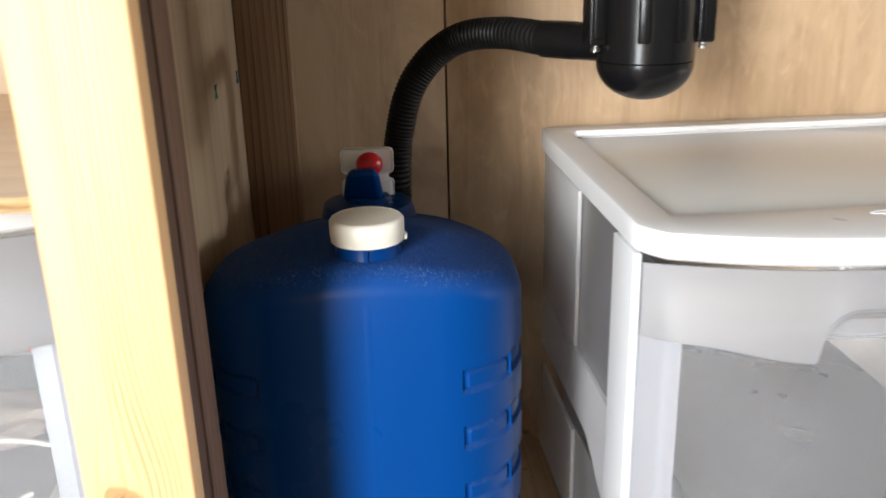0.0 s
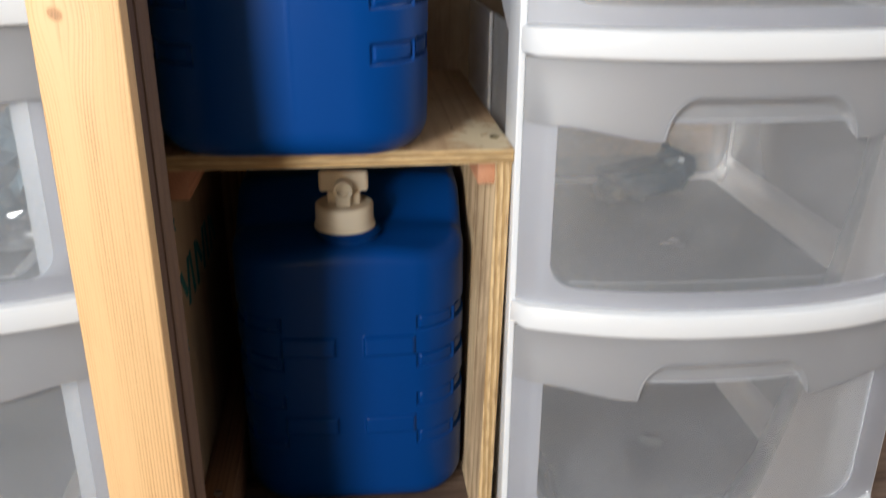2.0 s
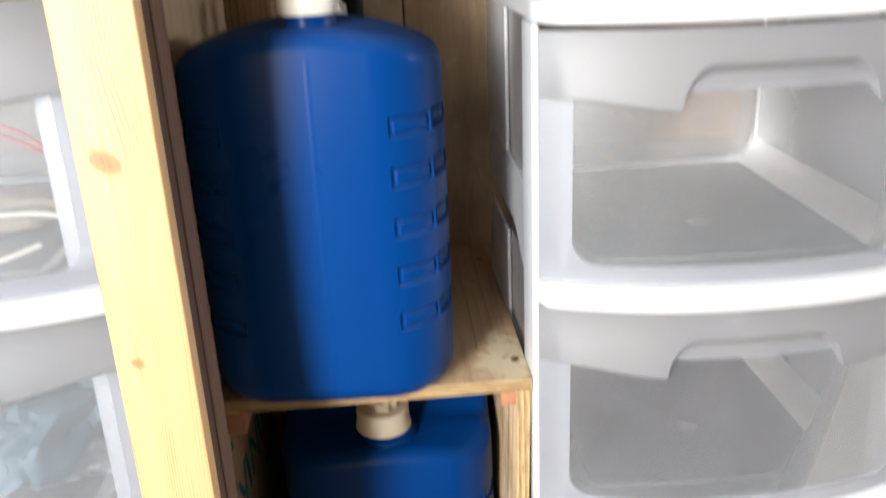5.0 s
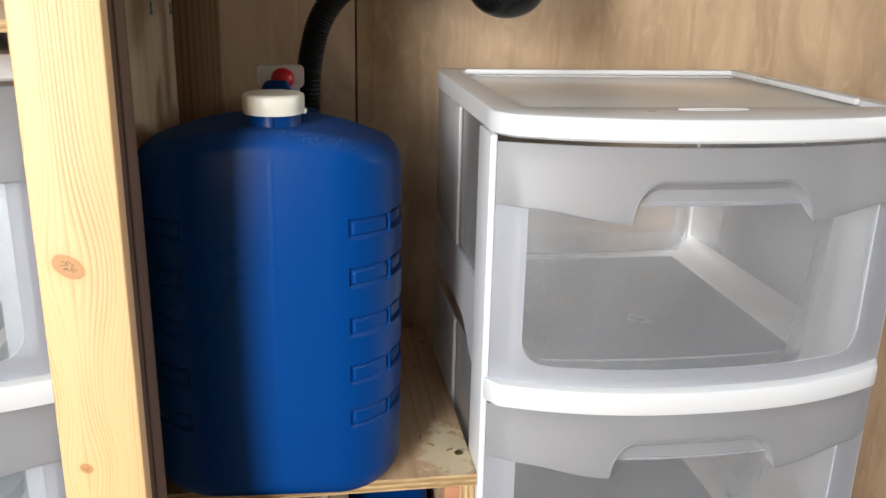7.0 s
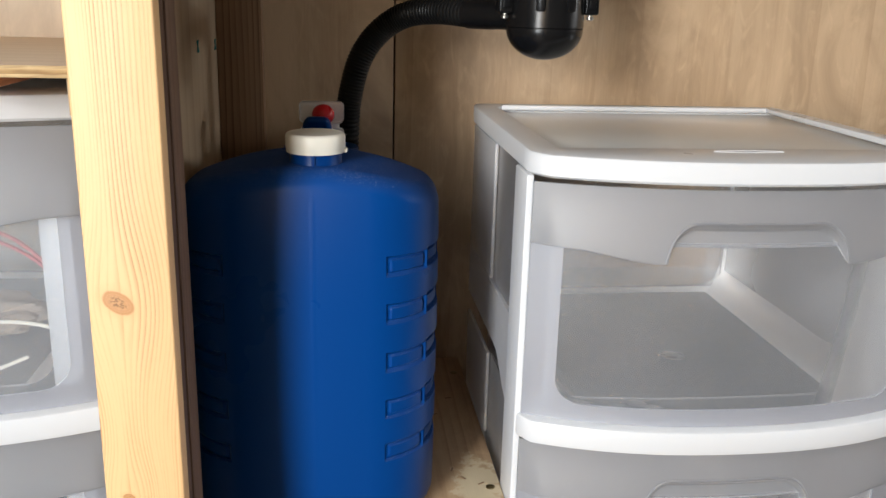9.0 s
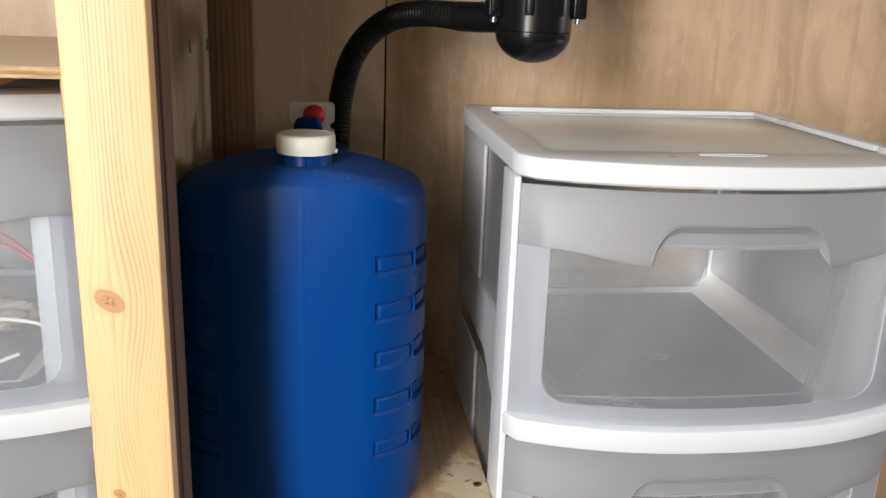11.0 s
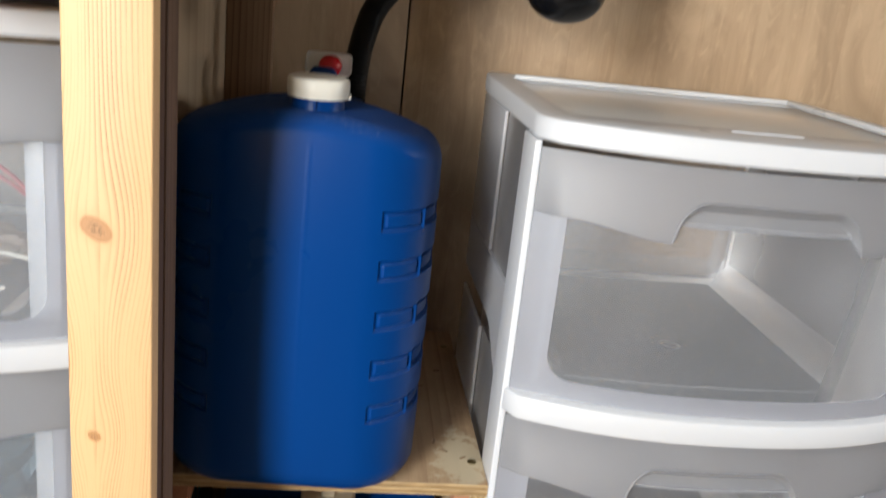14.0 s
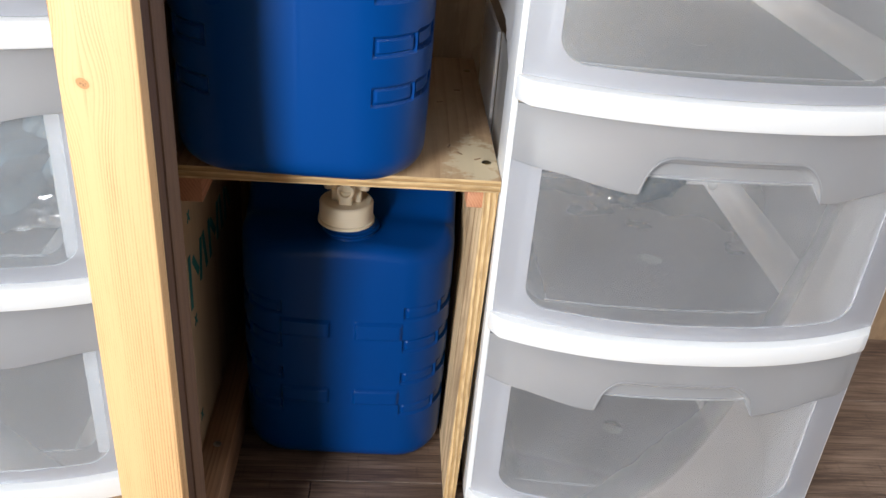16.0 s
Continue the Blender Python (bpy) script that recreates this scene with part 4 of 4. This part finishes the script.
    part("handle_bead", bm, FROST, tray, "rounded rim of the pull")
    rc, vr = 0.020, CW - 0.0335

    def sill(x):
        if x <= wl or x >= vr:
            return lower_edge(x)
        e, q = (x - wl, rc) if x < CW / 2 else (vr - x, rc)
        return 0.0145 + (q - math.sqrt(max(0, q * q - (q - e) ** 2)) if e < q else 0)

    xs2 = sorted(set(xs + [wl, wl + 0.0001, vr, vr - 0.0001] + [wl + rc * (k / 10) ** 2 for k in range(1, 11)] + [vr - rc * (k / 10) ** 2 for k in range(1, 11)]))
    cols = [[(x, z + 0.001 + (sill(x) - 0.001) * j / 6) for j in range(7)] for x in xs2]
    part("front_border", sheet(bmesh.new(), cols, 0.0022, base_y), BORDER, tray, "frosted border of the drawer window")
    xs3 = [x for x in xs2 if wl + 0.0001 <= x <= vr - 0.0001]
    cols = [[(x, z + sill(x) + (lower_edge(x) + 0.003 - sill(x)) * j / 4) for j in range(5)] for x in xs3]
    pane = part("window", sheet(bmesh.new(), cols, 0.0012, lambda x, zz: bow(x) + 0.0052), pane_mat, tray, "clear window of the drawer")
    pane.visible_shadow = False


# ---- drain cup and hose ----
def build_drain():
    cx, cy = 0.0345, 0.062
    drain = thing("sink_drain", pose(cx, cy, 0.8995), "black plastic drain cup hanging under the worktop with corrugated hose", "drain")
    r, zb = 0.0292, 0.6990 - 0.8995
    prof = [(0.001, zb)]
    prof += [(r * math.sin(math.pi / 2 * k / 14), zb + r * 0.78 * (1 - math.cos(math.pi / 2 * k / 14))) for k in range(1, 15)]
    prof += [(r, zb + 0.0236), (r - 0.0005, zb + 0.0240), (r + 0.0002, zb + 0.0245), (r + 0.0002, -0.012), (0.045, -0.010), (0.045, 0.0)]
    part("cup", lathe(bmesh.new(), prof, 64), BLACK, drain, "glossy black domed cup")
    for s in (-1, 1):
        bm = boxed(-0.0055, 0.0055, -0.009, 0.009, zb + 0.034, zb + 0.092, 0.0018, 3)
        box(bm, -0.003, 0.003, -0.011, 0.011, zb + 0.038, zb + 0.088, 0.001)
        bm.transform(Matrix.Translation((s * (r + 0.0035), -0.004, 0)))
        br = part("clip", bm, BLACK, drain, "black side clip")
        bm = lathe(bmesh.new(), [(0.001, -0.0025), (0.0028, -0.002), (0.0030, 0.0), (0.0018, 0.0005), (0.0018, 0.004)], 16, (s * (r + 0.0035), -0.0075, zb + 0.0325))
        part("bolt", bm, STEEL, br, "bright bolt tip")
    for a in (-20, 25):
        bm = boxed(-0.0035, 0.0035, -0.002, 0.002, zb + 0.036, zb + 0.09, 0.0012)
        bm.transform(pose(0, 0, 0, 0, 0, a) @ Matrix.Translation((0, -r - 0.0006, 0)))
        part("rib", bm, BLACK, drain)
    inv = Matrix.Translation((-cx, -cy, -0.8995))
    pts = spline([inv @ Vector(p) for p in ((-0.012, 0.120, 0.7310), (-0.036, 0.165, 0.7320), (-0.062, 0.190, 0.7275), (-0.084, 0.200, 0.7130), (-0.101, 0.200, 0.6900), (-0.1100, 0.200, 0.660), (-0.1135, 0.200, 0.630), (-0.1145, 0.205, 0.580), (-0.115, 0.220, 0.510))], 110)
    part("hose", tube(bmesh.new(), pts, lambda i: 0.0110 + 0.00042 * math.sin(i * 2 * math.pi / 11.0), 22), RUBBER, drain, "black corrugated hose")
    pts = spline([inv @ Vector(p) for p in ((0.028, 0.070, 0.7315), (0.012, 0.088, 0.7315), (-0.002, 0.106, 0.7313), (-0.014, 0.124, 0.7310))], 8)
    n = len(pts)
    part("hose_collar", tube(bmesh.new(), pts, lambda i: 0.0122 if i > n * 0.55 else 0.0118, 28), BLACK, drain, "smooth black hose collar")


# ---- things in the drawers ----
def lumpy(bm, rx, ry, rz, amp, seed, sub=4):
    bmesh.ops.create_icosphere(bm, subdivisions=sub, radius=1)
    for v in bm.verts:
        c = v.co.copy()
        k = 1 + amp * noise.noise(c * 1.7 + Vector((seed, 0, 0))) + amp * 0.5 * noise.noise(c * 4.5 + Vector((0, seed, 0)))
        v.co = Vector((math.copysign(abs(c.x) ** 0.75, c.x) * rx * k, math.copysign(abs(c.y) ** 0.8, c.y) * ry * k, math.copysign(abs(c.z) ** 0.7, c.z) * rz * k))
    lo = min(v.co.z for v in bm.verts)
    for v in bm.verts:
        v.co.z -= lo
    return bm


def crumple(rx, ry, rz, seed):
    bm = bmesh.new()
    bmesh.ops.create_icosphere(bm, subdivisions=4, radius=1)
    for v in bm.verts:
        c = v.co.copy()
        k = 1 + 0.34 * noise.noise(c * 3.1 + Vector((seed, 0, 0))) + 0.24 * noise.noise(c * 8.0 + Vector((0, seed, 0)))
        v.co = Vector((c.x * rx * k, c.y * ry * k, c.z * rz * k))
    lo = min(v.co.z for v in bm.verts)
    for v in bm.verts:
        v.co.z -= lo
    return bm


def build_contents():
    z = 0.0085 + 0.0255 + PERIOD + 0.0003
    zl = z + 0.024
    bag = thing("wrapped_bundle", pose(0.196, 0.205, z, 0, 0, 14), "dark slate bundle wrapped in clear plastic film inside drawer", "bundle")
    bm = lumpy(bmesh.new(), 0.050, 0.021, 0.017, 0.22, 3.0)
    for v in bm.verts:
        v.co.x -= 0.014
        if v.co.x > 0.012:
            v.co.z += (v.co.x - 0.012) * 0.2
    part("bundle", bm, SLATE, bag, "dark slate cloth roll")
    bm = lumpy(bmesh.new(), 0.018, 0.017, 0.019, 0.5, 8.0, 3)
    bm.transform(pose(0.034, 0.002, 0.003, 0, -30, 0))
    part("end_fold", bm, SLATE, bag)
    for x, q in ((-0.058, 5.0), (-0.030, 9.0)):
        bm = crumple(0.010, 0.020, 0.010, q)
        bm.transform(pose(x, -0.010, 0.0))
        part("wrapper", bm, FILM, bag, "crinkled clear film", smooth=False)
    bm = crumple(0.006, 0.003, 0.010, 7.7)
    bm.transform(pose(0.082, 0.0, 0.004))
    part("twist", bm, FILM, bag, "twisted end of film", smooth=False)
    bag = thing("wrapped_bundle", pose(-0.385, 0.045, zl, 0, 0, 55), "teal-grey bundle with shiny crinkled clear bag inside drawer", "bundle")
    part("bundle", lumpy(bmesh.new(), 0.050, 0.030, 0.034, 0.45, 12.0), TEAL_CLOTH, bag, "dark teal-grey cloth")
    bm = lumpy(bmesh.new(), 0.026, 0.022, 0.042, 0.4, 2.0)
    bm.transform(pose(0.034, -0.012, 0.012, 0, 18, 0))
    part("fold", bm, TEAL_CLOTH, bag)
    bm = crumple(0.075, 0.030, 0.018, 21.0)
    bm.transform(pose(-0.014, 0.018, 0, 0, 0, -60))
    part("wrapper", bm, FILM, bag, "shiny crinkled clear film", smooth=False)
    z2 = zl + PERIOD
    cord = thing("cord_coil", pose(-0.412, 0.105, z2), "loose coil of red cord in drawer, paled for glare", "cord")
    ctrl = [(0.06, -0.01, 0.003), (0.066, 0.0, 0.034), (0.045, 0.004, 0.062), (0.015, 0.006, 0.083), (-0.03, 0.004, 0.088), (-0.07, 0.0, 0.055), (-0.075, -0.006, 0.006), (-0.02, -0.02, 0.003), (0.03, 0.02, 0.003), (0.055, 0.03, 0.02), (0.03, 0.02, 0.06), (-0.02, 0.02, 0.076), (-0.05, 0.03, 0.03), (-0.04, 0.04, 0.003)]
    part("cord", tube(bmesh.new(), spline(ctrl, 10), 0.0016, 10), CORD, cord)
    loop = thing("string_loop", pose(-0.41, 0.03, z2), "thin pale loop of string in drawer", "string")
    ctrl = [(0.075 * math.cos(a) + 0.004 * math.sin(3 * a), 0.034 * math.sin(a), 0.0025 + 0.022 * (0.5 - 0.5 * math.cos(a + 2.2))) for a in [2 * math.pi * k / 12 for k in range(12)]]
    part("string", tube(bmesh.new(), spline(ctrl, 8), 0.0015, 8), CREAM, loop)
    # tan likewise lightened to match the washed-out look behind the glare
    roll = thing("fabric_roll", pose(-0.415, 0.10, z2, 0, 0, 20), "tan folded cloth in drawer, paled for glare", "cloth")
    part("cloth", lumpy(bmesh.new(), 0.050, 0.028, 0.012, 0.35, 31.0, 4), plastic("paled_cloth", (0.50, 0.40, 0.32), 0.8, wear=0.5), roll)


def build_left_bay():
    shelf = thing("bay_shelf", pose(0, 0, 0), "thin plywood shelf above the drawer cart beside the post", "shelf")
    bm = faced(boxed(-0.72, -0.2571, -0.125, 0.16, 0.6965, 0.7030, 0.0004), lambda n: 0 if abs(n.z) > 0.7 else 1, 0)
    part("board", bm, (wood("bay_plywood", (0.78, 0.63, 0.47), (0.64, 0.50, 0.36), "x", 30, 0.4, 0.6), EDGE_Z), shelf)
    part("cleat", boxed(-0.265, -0.2571, -0.120, 0.15, 0.676, 0.6963, 0.0008), PANEL_PLY, shelf, "pale wooden cleat")
    part("cleat", boxed(-0.347, -0.321, -0.110, 0.15, 0.6845, 0.6963, 0.0008), CLEAT, shelf, "reddish wooden cleat")
    part("base_board", boxed(-0.72, -0.2571, -0.10, 0.304, 0.0, 0.0239, 0.0008), SHELF_PLY, shelf, "plywood base board under the cart")
    back = part("wall_bay", boxed(-0.72, -0.2525, 0.1605, 0.172, 0.6965, 0.8995, 0.0004), wood("bay_lining", (0.70, 0.56, 0.42), (0.54, 0.41, 0.29), "z", 12, 0.25, 0.5, blotch=0.5, mottle=0.3))
    tagged(back, "plywood panel behind the upper bay", "wall", kind="structure")
    side = part("wall_bay_side", boxed(-0.734, -0.7205, -0.146, 0.3045, 0, 0.8995, 0.0004), PART_PLY)
    tagged(side, "plywood partition on the far side of the bay", "partition", kind="structure")


def build_planks(floor):
    """Vinyl planks along x, in staggered rows."""
    w, ln, rng = 0.152, 0.914, random.Random(9)
    y = -1.8
    while y < 0.30:
        y1 = min(y + w, 0.32)
        x = -1.6 - rng.uniform(0.1, 0.8)
        while x < 1.6:
            x0, x1 = max(x, -1.6), min(x + ln, 1.6)
            if x1 - x0 > 0.02:
                bm = boxed(x0 + 0.0004, x1 - 0.0004, y + 0.0004, y1 - 0.0004, -0.0029, 0.0, 0.0007, 1)
                bm.transform(Matrix.Translation((0, 0, -0.0002)))
                part("plank", bm, VINYL, floor, smooth=False)
            x += ln
        y += w


floor = build_room()
build_post()
build_shelf()
build_upper_jug()
build_lower_jug()
build_cart(pose(0.0135, -0.012, 0), "white three-drawer cart with clear drawers beside plywood panel", PANE)
build_cart(pose(-0.609, -0.012, 0.024), "white three-drawer cart with filled clear drawers behind pine post", GLARE_PANE, 0.014)
build_drain()
build_left_bay()
build_contents()
build_planks(floor)
